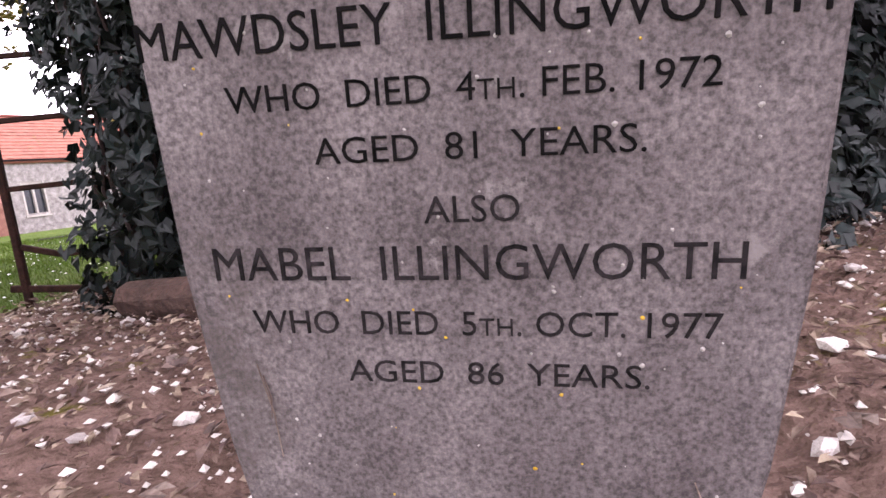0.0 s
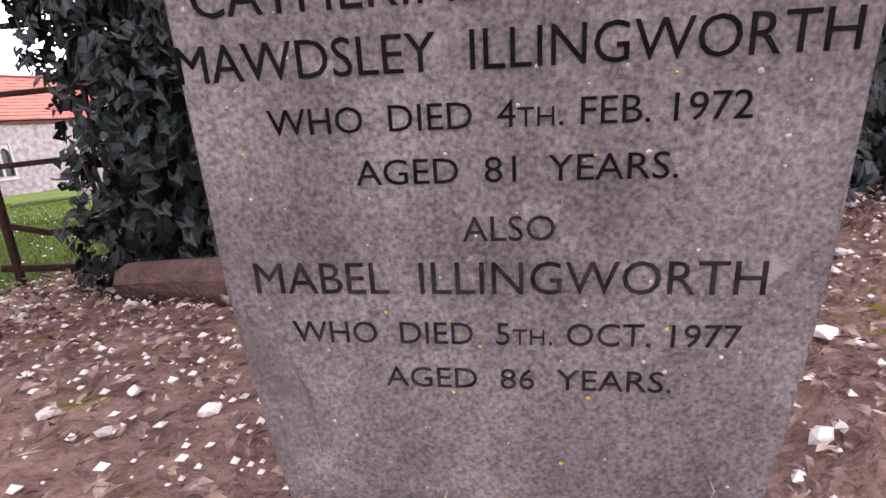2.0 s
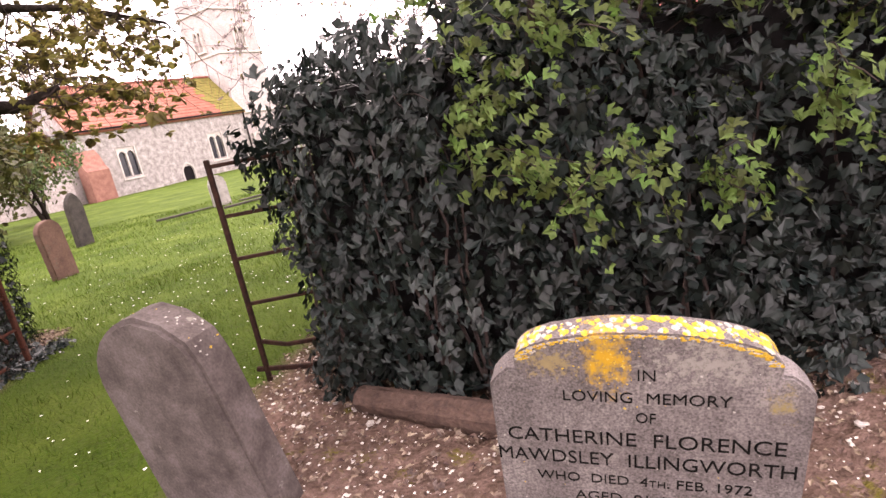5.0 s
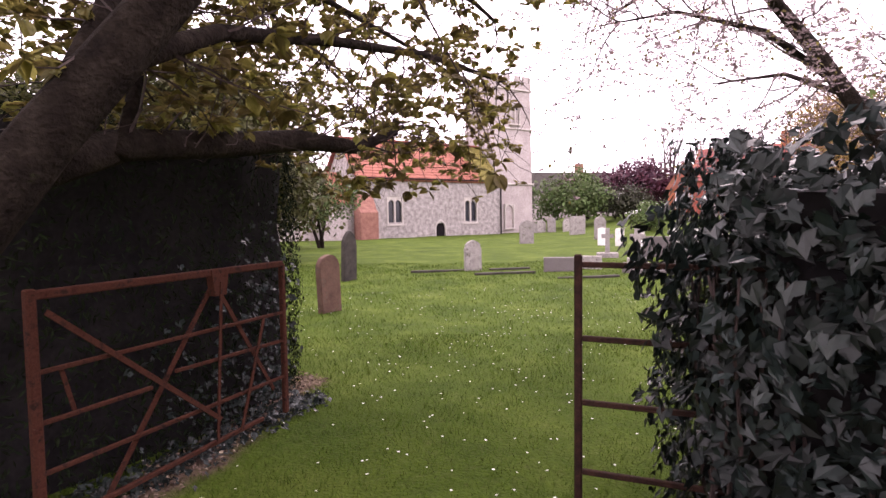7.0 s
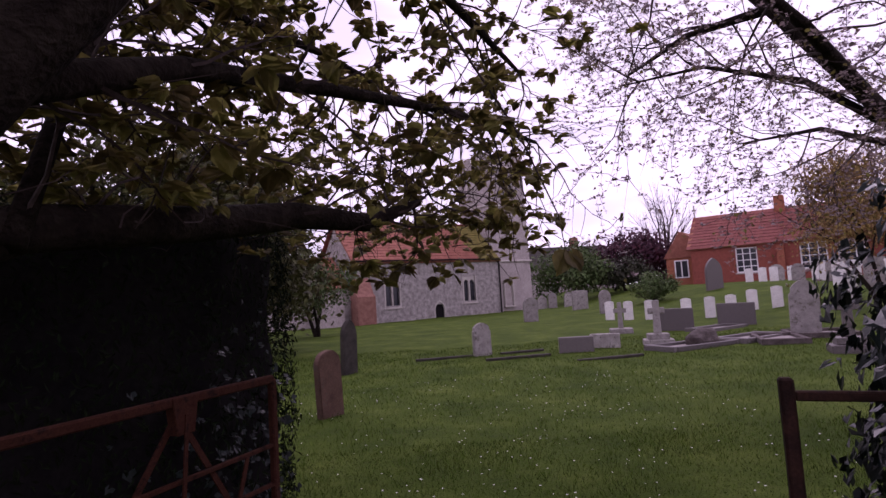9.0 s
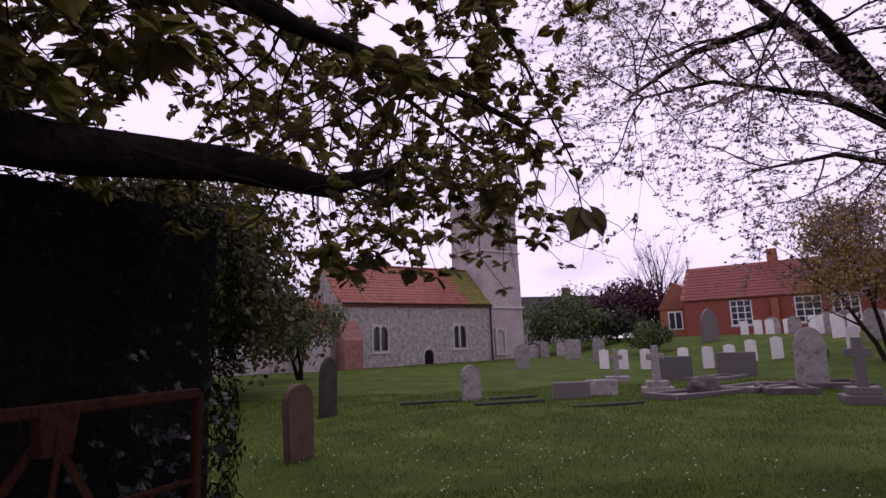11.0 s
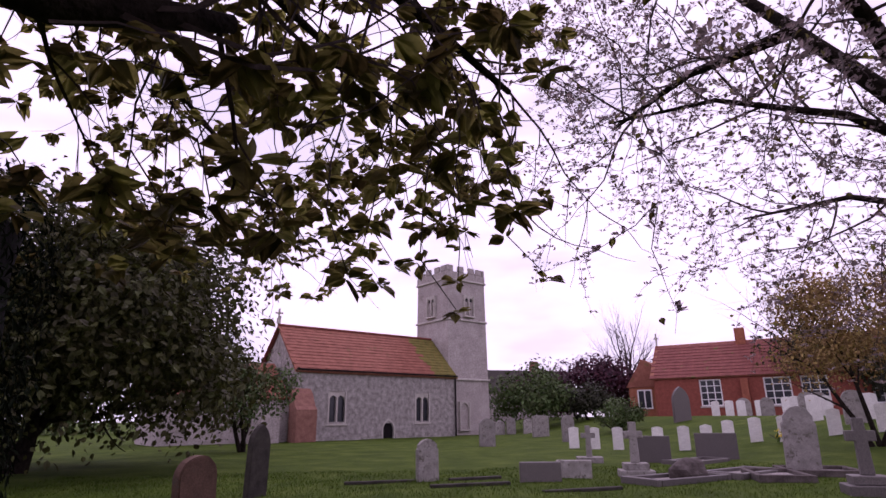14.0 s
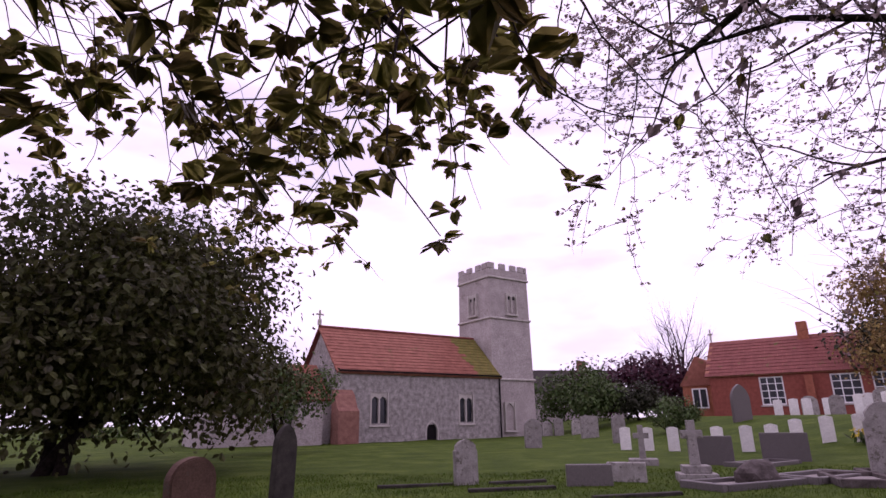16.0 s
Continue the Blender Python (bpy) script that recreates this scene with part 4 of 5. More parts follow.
# porch wing at the near gable
box_part("wing_wall", (-2.6, -0.003, 2.0, 6.0, -0.8, 2.6), M_brick, school)
bm = bmesh.new()
f = bm.faces.new([bm.verts.new((xx, 1.9, zz)) for xx, zz in ((-2.8, 2.6), (-0.31, 2.6), (-0.31, 4.4), (-1.3, 5.0))])
ex = bmesh.ops.extrude_face_region(bm, geom=[f])
bmesh.ops.translate(bm, vec=(0, 4.2, 0), verts=[v for v in ex["geom"] if isinstance(v, bmesh.types.BMVert)])
part("wing_roof", bm, M_tile, school)
ww = new("window")
ww.parent = school
ww.matrix_local = Matrix.Translation((-1.9, 1.92, 0.8))
bm = bmesh.new()
for q in ((0, 1.2, 0, 0.07, 0, 0.1), (0, 1.2, 0, 0.07, 1.5, 1.6), (0, 0.1, 0, 0.07, 0.1, 1.5), (1.1, 1.2, 0, 0.07, 0.1, 1.5), (0.55, 0.65, 0, 0.07, 0.1, 1.5)):
    bm_box(bm, *q)
part("window_frame", bm, M_paint, ww)
box_part("pane", (0.1, 1.1, 0.03, 0.06, 0.1, 1.5), M_glass, ww)
bm = bmesh.new()
bm_box(bm, -0.2, -0.1, 3.4, 3.6, 6.2, 7.3)
bm_box(bm, -0.35, 0.05, 3.45, 3.55, 6.8, 6.92)
part("gable_cross", bm, M_dress, school)

# far house with a chimney, between church and school
house = thing("far_house", pose(19, 78, 0.8, 0, 0, 10), "distant house with grey roof and chimney", "house")
box_part("wall", (-6, 6, -3, 3, -0.5, 3.6), M_render, house)
bm = bmesh.new()
f = bm.faces.new([bm.verts.new((-6.3, yy, zz)) for yy, zz in ((-3.4, 3.6), (3.4, 3.6), (0, 6.6))])
ex = bmesh.ops.extrude_face_region(bm, geom=[f])
bmesh.ops.translate(bm, vec=(12.6, 0, 0), verts=[v for v in ex["geom"] if isinstance(v, bmesh.types.BMVert)])
part("roof", bm, M_stone_dark, house)
box_part("chimney", (1.0, 2.0, -0.4, 0.4, 5.8, 7.8), M_brick_old, house)


# ---- iron gates ----
def bar(name, a, b, w, d, material, parent):
    """A flat iron bar between two points: w its upright width, d its depth."""
    a, b = Vector(a), Vector(b)
    u = (b - a).normalized()
    n = Vector((0, 1, 0)) if abs(u.y) < 0.9 else Vector((1, 0, 0))
    s = u.cross(n).normalized()
    n = s.cross(u).normalized()
    bm = bmesh.new()
    vs = []
    for p in (a, b):
        vs.append([bm.verts.new(p + s * i * w / 2 + n * j * d / 2) for i, j in ((-1, -1), (1, -1), (1, 1), (-1, 1))])
    for i in range(4):
        bm.faces.new((vs[0][i], vs[0][(i + 1) % 4], vs[1][(i + 1) % 4], vs[1][i]))
    bm.faces.new(vs[0][::-1])
    bm.faces.new(vs[1])
    return part(name, bm, material, parent, bevel=min(w, d) * 0.18)


# open field gate, its local x running from the near stile to the far end
gate = thing("field_gate", Matrix.Translation((-2.40, 0.40, -0.03)) @ pose(0, 0, 0, 0, 0, 65.9), "rusty red iron field gate standing open against the hedge", "gate")
GL = 1.76
HT = [1.22, 0.86, 0.62, 0.38, 0.12]
bar("top_rail", (0, 0, HT[0]), (GL, 0, HT[0]), 0.044, 0.040, M_iron, gate)
bar("rail", (0.02, 0, HT[1]), (GL, 0, HT[1]), 0.022, 0.022, M_iron, gate)
bar("rail", (0.02, 0, HT[2]), (0.62, 0, HT[2]), 0.022, 0.022, M_iron, gate)
bar("rail", (0.78, 0, HT[2] + 0.05), (GL, 0, HT[2] + 0.03), 0.022, 0.022, M_iron, gate)
bar("rail", (0.02, 0, HT[3]), (GL, 0, HT[3]), 0.022, 0.022, M_iron, gate)
bar("rail", (0.02, 0, HT[4]), (GL - 0.25, 0, HT[4] + 0.02), 0.028, 0.028, M_iron, gate)
bar("stile", (0, 0.002, -0.02), (0, 0.002, HT[0] + 0.03), 0.048, 0.042, M_iron, gate)
bar("stile", (GL, 0.002, 0.1), (GL, 0.002, HT[0]), 0.04, 0.04, M_iron, gate)
bar("brace", (1.13, 0.03, HT[0] - 0.06), (0.28, 0.03, 0.02), 0.034, 0.008, M_iron, gate)
bar("brace", (1.13, 0.035, HT[0] - 0.06), (GL * 0.95, 0.035, 0.3), 0.030, 0.008, M_iron, gate)
bar("brace", (0.05, -0.03, HT[0] - 0.08), (GL * 0.62, -0.03, 0.28), 0.030, 0.008, M_iron, gate)
bar("brace", (1.13, -0.032, HT[0] - 0.06), (GL * 0.60, -0.032, 0.15), 0.022, 0.008, M_iron, gate)
bar("brace", (GL * 0.86, -0.03, HT[1]), (GL * 0.72, -0.03, 0.15), 0.026, 0.008, M_iron, gate)
bar("brace", (0.14, 0.03, HT[1]), (0.2, 0.03, HT[2]), 0.022, 0.008, M_iron, gate)
bm = bmesh.new()
f = bm.faces.new([bm.verts.new(p) for p in ((1.13 - 0.075, -0.028, HT[0] + 0.02), (1.13 + 0.075, -0.028, HT[0] + 0.02), (1.13 + 0.05, -0.028, HT[0] - 0.15), (1.13 - 0.05, -0.028, HT[0] - 0.15))])
ex = bmesh.ops.extrude_face_region(bm, geom=[f])
bmesh.ops.translate(bm, vec=(0, 0.056, 0), verts=[v for v in ex["geom"] if isinstance(v, bmesh.types.BMVert)])
part("gusset_plate", bm, M_iron, gate, bevel=0.004)

# second leaf, half swallowed by the ivy
leafg = thing("ivy_clad_gate", pose(0, 0, 0, 0, 0, -22), "dark rusted iron gate end half buried in ivy", "gate")
bar("stile", (0, 0, -0.03), (0, 0, 1.37), 0.030, 0.030, M_iron_dark, leafg)
for z in (1.33, 1.04, 0.785, 0.505):
    bar("rail", (0.015, 0, z), (1.25, 0, z - 0.01), 0.022, 0.020, M_iron_dark, leafg)
bar("rail", (0.015, 0, 0.26), (0.16, 0, 0.21), 0.026, 0.022, M_iron_dark, leafg)
bar("rail", (0.155, 0, 0.211), (1.25, 0, 0.17), 0.026, 0.022, M_iron_dark, leafg)
bar("rail", (-0.06, 0, 0.09), (0.35, 0, 0.03), 0.03, 0.022, M_iron_dark, leafg)


# ---- hedges ----
def poly_hedge(name, poly, z1, label, category, core_mat, density, sizes, kind, leaf_mat, seed, top_wob=0.12, out=0.10, facing_up=0.25, sag=0.0, zlow=0.0, wave=0.03):
    """A hedge over a plan polygon (counter-clockwise): a solid core coloured near black for the shade inside, with
    leaves standing out all round and on top.
    """
    rng = np.random.default_rng(seed)
    h = thing(name, Matrix(), label, category)
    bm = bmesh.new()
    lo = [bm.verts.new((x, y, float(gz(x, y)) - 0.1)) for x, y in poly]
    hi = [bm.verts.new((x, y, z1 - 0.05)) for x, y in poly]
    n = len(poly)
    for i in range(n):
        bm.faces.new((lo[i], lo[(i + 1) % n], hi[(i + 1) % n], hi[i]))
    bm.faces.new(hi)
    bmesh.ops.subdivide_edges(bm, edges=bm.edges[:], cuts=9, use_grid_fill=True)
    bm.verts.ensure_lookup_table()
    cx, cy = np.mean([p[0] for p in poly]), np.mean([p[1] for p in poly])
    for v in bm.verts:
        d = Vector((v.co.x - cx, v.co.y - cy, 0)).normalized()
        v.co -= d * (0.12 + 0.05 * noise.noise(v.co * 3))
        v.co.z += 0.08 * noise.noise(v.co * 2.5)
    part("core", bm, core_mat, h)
    P, N = [], []
    for i in range(n):
        (xa, ya), (xb, yb) = poly[i], poly[(i + 1) % n]
        L = math.hypot(xb - xa, yb - ya)
        nm = np.array([(yb - ya) / L, -(xb - xa) / L, facing_up])
        k = int(L * z1 * density)
        u, v = rng.random(k), rng.random(k)
        bulge = out * (rng.random(k) * 1.4 - 0.5) + wave * np.sin(4.3 * u * L + 2 * i) * np.sin(3.6 * v * z1 + i) + 0.5 * wave * np.sin(11 * u * L) * np.sin(9 * v * z1) + sag * np.sin(math.pi * v)
        X, Y = xa + u * (xb - xa) + nm[0] * bulge, ya + u * (yb - ya) + nm[1] * bulge
        Z = gz(X, Y) + zlow + v * (z1 - zlow + top_wob * np.sin(3 * u * L + i))
        P.append(np.c_[X, Y, Z])
        N.append(np.tile(nm, (k, 1)))
    xs, ys = [p[0] for p in poly], [p[1] for p in poly]
    k = int((max(xs) - min(xs)) * (max(ys) - min(ys)) * density * 0.8)
    X, Y = rng.uniform(min(xs), max(xs), k), rng.uniform(min(ys), max(ys), k)
    inside = np.ones(k, bool)
    for i in range(n):
        (xa, ya), (xb, yb) = poly[i], poly[(i + 1) % n]
        inside &= (xb - xa) * (Y - ya) - (yb - ya) * (X - xa) > 0
    X, Y = X[inside], Y[inside]
    P.append(np.c_[X, Y, z1 + rng.uniform(-0.08, 0.14, len(X)) + top_wob * np.sin(2.5 * X) * np.sin(2.1 * Y)])
    N.append(np.tile([0, 0, 1.0], (len(X), 1)))
    P, N = np.concatenate(P), np.concatenate(N)
    leaf_cloud("leaves", P, N, rng.uniform(*sizes, len(P)), kind, leaf_mat, h, rng=rng)
    return h


IVY_POLY = [(0.37, -0.42), (1.0, -1.22), (2.2, -1.95), (4.2, -2.9), (5.6, -1.8), (3.2, 0.2), (1.0, 0.9)]
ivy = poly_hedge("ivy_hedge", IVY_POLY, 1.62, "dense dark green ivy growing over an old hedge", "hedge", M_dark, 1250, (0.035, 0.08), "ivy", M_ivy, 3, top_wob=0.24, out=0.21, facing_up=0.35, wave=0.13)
# ivy stems at the foot
rs = random.Random(12)
for i in range(40):
    u = rs.random()
    a, b = (IVY_POLY[0], IVY_POLY[1]) if u < 0.4 else (IVY_POLY[1], IVY_POLY[2]) if u < 0.75 else (IVY_POLY[6], IVY_POLY[0])
    k = rs.random()
    x, y = a[0] + k * (b[0] - a[0]), a[1] + k * (b[1] - a[1])
    pts = [(x, y, -0.05)]
    for s in range(1, 7):
        pts.append((pts[-1][0] + rs.uniform(-0.05, 0.05), pts[-1][1] + rs.uniform(-0.05, 0.05), s * 0.22))
    v, f = tube_data(pts, [0.012 - 0.0013 * s for s in range(7)], 5)
    ob = new("stem", mesh_from("stem", v, f, M_twig))
    ob.parent = ivy
# single ivy leaves on the face that the walk passes
tv, tf = leaf_template("ivy")
ivy_one = mesh_from("ivy_leaf", tv * 0.075, tf, M_ivy_part)
for i in range(260):
    a, b = [(IVY_POLY[0], IVY_POLY[1]), (IVY_POLY[1], IVY_POLY[2]), (IVY_POLY[6], IVY_POLY[0])][i % 3]
    k = rs.random()
    L = math.hypot(b[0] - a[0], b[1] - a[1])
    nm = Vector(((b[1] - a[1]) / L, -(b[0] - a[0]) / L, 0.5)).normalized()
    p = Vector((a[0] + k * (b[0] - a[0]), a[1] + k * (b[1] - a[1]), rs.uniform(0.15, 1.7))) + nm * rs.uniform(0.10, 0.20)
    nm = (nm + Vector((rs.gauss(0, 0.3), rs.gauss(0, 0.3), rs.gauss(0, 0.3)))).normalized()
    tip = Vector((rs.gauss(0, 0.5), rs.gauss(0, 0.5), -1))
    tip = (tip - nm * tip.dot(nm)).normalized()
    sd = nm.cross(tip)
    ob = new("ivy_leaf", ivy_one)
    ob.parent = ivy
    s = rs.uniform(0.7, 1.1)
    ob.matrix_world = Matrix(((tip.x * s, sd.x * s, nm.x * s, p.x), (tip.y * s, sd.y * s, nm.y * s, p.y), (tip.z * s, sd.z * s, nm.z * s, p.z), (0, 0, 0, 1)))

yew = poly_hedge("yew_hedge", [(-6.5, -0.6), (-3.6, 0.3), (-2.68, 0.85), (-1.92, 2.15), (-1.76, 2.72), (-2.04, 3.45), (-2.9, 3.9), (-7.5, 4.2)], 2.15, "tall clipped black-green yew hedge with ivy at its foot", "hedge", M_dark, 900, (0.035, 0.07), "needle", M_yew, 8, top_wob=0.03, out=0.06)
rg = np.random.default_rng(31)
k = 420
u = rg.beta(4, 1.4, k)
X, Y = -2.62 + 0.88 * u + rg.uniform(0, 0.10, k), 0.85 + 1.72 * u - rg.uniform(0, 0.14, k)
Z = np.abs(rg.normal(0, 0.65, k)) * (0.3 + 0.9 * u)
leaf_cloud("ivy_trail", np.c_[X, Y, np.minimum(Z, 2.1)], np.tile([0.7, -0.6, 0.4], (k, 1)), rg.uniform(0.025, 0.06, k), "ivy", M_ivy, yew, rng=rg)

k = 900
u = rg.random(k)
X, Y = -2.62 + 0.92 * u + rg.normal(0.12, 0.10, k), 0.75 + 1.9 * u - rg.normal(0.10, 0.10, k)
leaf_cloud("ivy_carpet", np.c_[X, Y, gz(X, Y) + rg.uniform(0.01, 0.07, k)], np.tile([0.2, -0.3, 1.0], (k, 1)), rg.uniform(0.025, 0.06, k), "ivy", M_ivy, yew, rng=rg)


# ---- trees ----
def grow(start, direction, length, radius, levels, rng, bend=0.25, droop=0.0, kids=4, shrink=0.62, spread=0.75, out=None, tips=None, from_frac=0.3):
    """A limb with its side limbs; tube chunks go to out, twig points to tips."""
    p, d = Vector(start), Vector(direction).normalized()
    n = 6
    pts, rad = [p.copy()], [radius]
    for i in range(n):
        d = (d + Vector((rng.gauss(0, bend), rng.gauss(0, bend), rng.gauss(0, bend) - droop)) * 0.4).normalized()
        p = p + d * length / n
        pts.append(p.copy())
        rad.append(radius * (1 - 0.75 * (i + 1) / n))
    out.append(tube_data(pts, rad, 8 if radius > 0.05 else 5 if radius > 0.012 else 3))
    if levels == 0:
        for i in range(1, n + 1):
            tips.append((pts[i], d))
        return
    for i in range(kids):
        f = from_frac + (1 - from_frac) * (i + rng.random()) / kids
        j = min(int(f * n), n - 1)
        q = pts[j].lerp(pts[j + 1], f * n - j)
        ax = (pts[j + 1] - pts[j]).normalized()
        side = ax.cross(Vector((rng.gauss(0, 1), rng.gauss(0, 1), rng.gauss(0, 1)))).normalized()
        nd = (ax * (1 - spread * 0.5) + side * spread).normalized()
        grow(q, nd, length * shrink * rng.uniform(0.7, 1.1), max(rad[j] * 0.6, 0.0034), levels - 1, rng, bend, droop, kids, shrink, spread, out, tips)
    grow(pts[-1], d, length * shrink, max(rad[-1], 0.0034), levels - 1, rng, bend, droop, kids, shrink, spread, out, tips)


def leafy(parent, tips, per, size, kind, material, seed, jitter, up=0.2, droop=1.0, name="leaves"):
    rng = np.random.default_rng(seed)
    base = np.array([list(p) for p, d in tips for _ in range(per)])
    base = base + rng.normal(0, jitter, base.shape)
    return leaf_cloud(name, base, np.tile([0.0, -0.5, up], (len(base), 1)), rng.uniform(*size, len(base)), kind, material, parent, droop=droop, rng=rng)


def bunches(parent, tips, per, size, kind, material, seed, sag=0.7, stalk=0.02, name="leaves"):
    """Leaves in whorls: several blades spread from one bud and hanging."""
    rng = np.random.default_rng(seed)
    base = np.repeat(np.array([list(p) for p, d in tips]), per, 0)
    n = len(base)
    a = rng.uniform(0, 2 * math.pi, n)
    out = np.c_[np.cos(a), np.sin(a), -sag + rng.normal(0, 0.35, n)]
    out /= np.linalg.norm(out, axis=1)[:, None]
    up = np.c_[-0.6 * np.cos(a), -0.6 * np.sin(a), np.ones(n)] * 0.9
    grown = np.repeat(rng.uniform(0.65, 1.2, len(tips)), per)
    return leaf_cloud(name, base + out * stalk, up, rng.uniform(*size, n) * grown, kind, material, parent, rng=rng, tips=out, loose=0.25)


# tree at the gate: leaning trunk, low limb, hanging sprays of young leaves over the walk
rt = random.Random(21)
gate_tree = thing("gate_tree", pose(0, 0, 0), "leaning tree with dark trunk and young bronze-green leaves", "tree")
trunk_pts = [(-3.05, -0.35, -0.1), (-2.75, -0.3, 0.6), (-2.3, -0.2, 1.35), (-1.95, -0.1, 1.85), (-1.55, 0.0, 2.35), (-1.15, 0.2, 3.0), (-0.75, 0.5, 3.8), (-0.5, 0.8, 4.8)]
v, f = tube_data(trunk_pts, [0.20, 0.15, 0.12, 0.108, 0.098, 0.088, 0.075, 0.055], 12, 0.08, rt)
ob = new("trunk", mesh_from("trunk", v, f, M_bark, True))
ob.parent = gate_tree
twig_chunks, tips = [], []
limbs = [
    ([(-2.15, -0.15, 1.65), (-1.95, 0.4, 1.86), (-1.65, 0.95, 1.93), (-1.35, 1.3, 2.00), (-1.05, 1.55, 1.98), (-0.8, 1.75, 2.10)], [0.085, 0.075, 0.070, 0.062, 0.045, 0.02]),
    ([(-1.75, -0.05, 2.1), (-1.6, 0.7, 2.45), (-1.2, 1.5, 2.65), (-0.6, 2.2, 2.75), (0.1, 2.9, 2.7)], [0.06, 0.045, 0.035, 0.025, 0.014]),
    ([(-1.15, 0.2, 3.0), (-0.9, 1.1, 3.2), (-0.5, 2.0, 3.3), (0.0, 2.8, 3.2)], [0.06, 0.04, 0.028, 0.014]),
    ([(-1.95, -0.1, 1.85), (-2.0, 0.5, 2.6), (-2.1, 1.3, 3.2), (-2.3, 2.2, 3.6)], [0.06, 0.045, 0.03, 0.016]),
    ([(-0.75, 0.5, 3.8), (-0.1, 1.3, 3.9), (0.6, 2.2, 3.8)], [0.05, 0.035, 0.016]),
    ([(-2.1, 1.3, 3.2), (-1.4, 2.4, 3.25), (-0.7, 3.3, 3.1), (-0.1, 4.0, 2.9)], [0.03, 0.025, 0.018, 0.01]),
    ([(-2.3, 2.2, 3.6), (-2.0, 3.2, 3.4), (-1.6, 4.2, 3.1), (-1.2, 4.9, 2.8)], [0.02, 0.018, 0.014, 0.008]),
    ([(-1.9, 0.3, 1.80), (-1.95, 0.6, 2.3), (-1.9, 0.9, 2.9), (-1.8, 1.1, 3.5)], [0.035, 0.028, 0.022, 0.012]),
]
for pts, rad in limbs:
    vv, ff = tube_data(pts, rad, 9, 0.06, rt)
    ob = new("limb", mesh_from("limb", vv, ff, M_bark, True))
    ob.parent = gate_tree
sprays = []
for pts, rad in limbs:
    for i in range(len(pts) - 1):
        a, b = Vector(pts[i]), Vector(pts[i + 1])
        for k in range(14 if b.x < -1.55 and b.z > 2.2 else 7):
            if i == 0 and k < 5:
                continue
            q = a.lerp(b, rt.random())
            d = (b - a).normalized() * 0.5 + Vector((rt.gauss(0, 0.7), rt.gauss(0.25, 0.5), rt.gauss(-0.05, 0.45)))
            sprays.append((q, d, rt.uniform(0.5, 1.0)))
for q, d, L in sprays:
    grow(q, d, L, 0.008, 1, rt, 0.55, 0.07, 3, 0.6, 0.7, twig_chunks, tips)
# drooping sprays in front of the walk's end
for x, y, z, dx, dy, dz, L in ((-0.1, 2.85, 2.72, 0.15, 0.2, -1, 0.75), (-0.5, 2.35, 2.75, 0.05, 0.3, -1, 0.8), (0.1, 2.9, 2.7, 0.5, 0.1, -0.8, 0.7), (-0.75, 1.95, 2.7, -0.1, 0.5, -0.9, 0.8),
                                (-1.0, 2.0, 2.68, -0.4, 0.5, -0.8, 0.9), (0.0, 2.8, 3.2, 0.5, 0.3, -0.7, 0.9), (-0.4, 2.1, 3.28, 0.2, 0.6, -0.6, 0.9), (-1.2, 1.5, 2.65, -0.5, 0.8, -0.6, 0.9), (-0.75, 1.55, 2.12, 0.3, 0.7, -0.2, 0.6),
                                (-0.7, 3.3, 3.1, 0.2, 0.3, -0.9, 0.9), (-0.4, 3.65, 3.0, 0.4, 0.2, -0.8, 0.8), (-1.4, 2.4, 3.25, 0.1, 0.5, -0.8, 1.0), (-1.6, 4.2, 3.1, 0.1, 0.2, -0.9, 0.9), (-1.2, 4.9, 2.8, 0.3, 0.3, -0.6, 0.7), (-2.0, 3.2, 3.4, -0.2, 0.5, -0.8, 1.0)):
    grow((x, y, z), (dx, dy, dz), L, 0.008, 1, rt, 0.5, 0.1, 4, 0.62, 0.7, twig_chunks, tips)
low = lambda p: 1.95 if p.y < 1.9 else 1.68
tips = [(p, d) for p, d in tips if p.z > low(p) and not (p.x > 0.55 and p.y < 4) and not (p.x > 0.2 and p.y > 2.0 and p.z < 3.0)]
twig_chunks = [c for c in twig_chunks if min(v_.z - low(v_) for v_ in c[0]) > -0.12]
ob = new("twigs", mesh_from("twigs", *join_data(twig_chunks), M_twig))
ob.parent = gate_tree
tagged(ob, kind="stuff")
bunches(gate_tree, tips[::4], 6, (0.055, 0.11), "broad", M_cherry, 3, 1.5)
# one low twig whose last leaves hang over the path
spray = [(-0.9, 1.1, 3.18), (-0.62, 1.12, 2.75), (-0.36, 1.06, 2.25), (-0.22, 1.06, 1.90), (-0.20, 1.07, 1.76)]
ob = new("hanging_twig", mesh_from("hanging_twig", *tube_data(spray, [0.009, 0.007, 0.005, 0.003, 0.002], 6), M_twig, True))
ob.parent = gate_tree
tv, tf = leaf_template("broad")
for dx, dy, dz, size in ((-0.45, -0.3, -1.0, 0.125), (0.55, -0.2, -0.9, 0.115), (0.1, 0.5, -1.2, 0.10)):
    tip = Vector((dx, dy, dz)).normalized()
    nm = Vector((0.2, -1.0, 0.35))
    nm = (nm - tip * nm.dot(tip)).normalized()
    sd = nm.cross(tip)
    ob = new("leaf", mesh_from("leaf", tv * size, tf, M_cherry_part))
    ob.parent = gate_tree
    ob.matrix_world = Matrix(((tip.x, sd.x, nm.x, -0.20), (tip.y, sd.y, nm.y, 1.07), (tip.z, sd.z, nm.z, 1.76), (0, 0, 0, 1)))
bunches(gate_tree, [(Vector(p), None) for p in spray[1:4]] + [(Vector(a).lerp(Vector(b), 0.5), None) for a, b in zip(spray[:3], spray[1:])], 4, (0.05, 0.09), "broad", M_cherry, 8, 1.5)
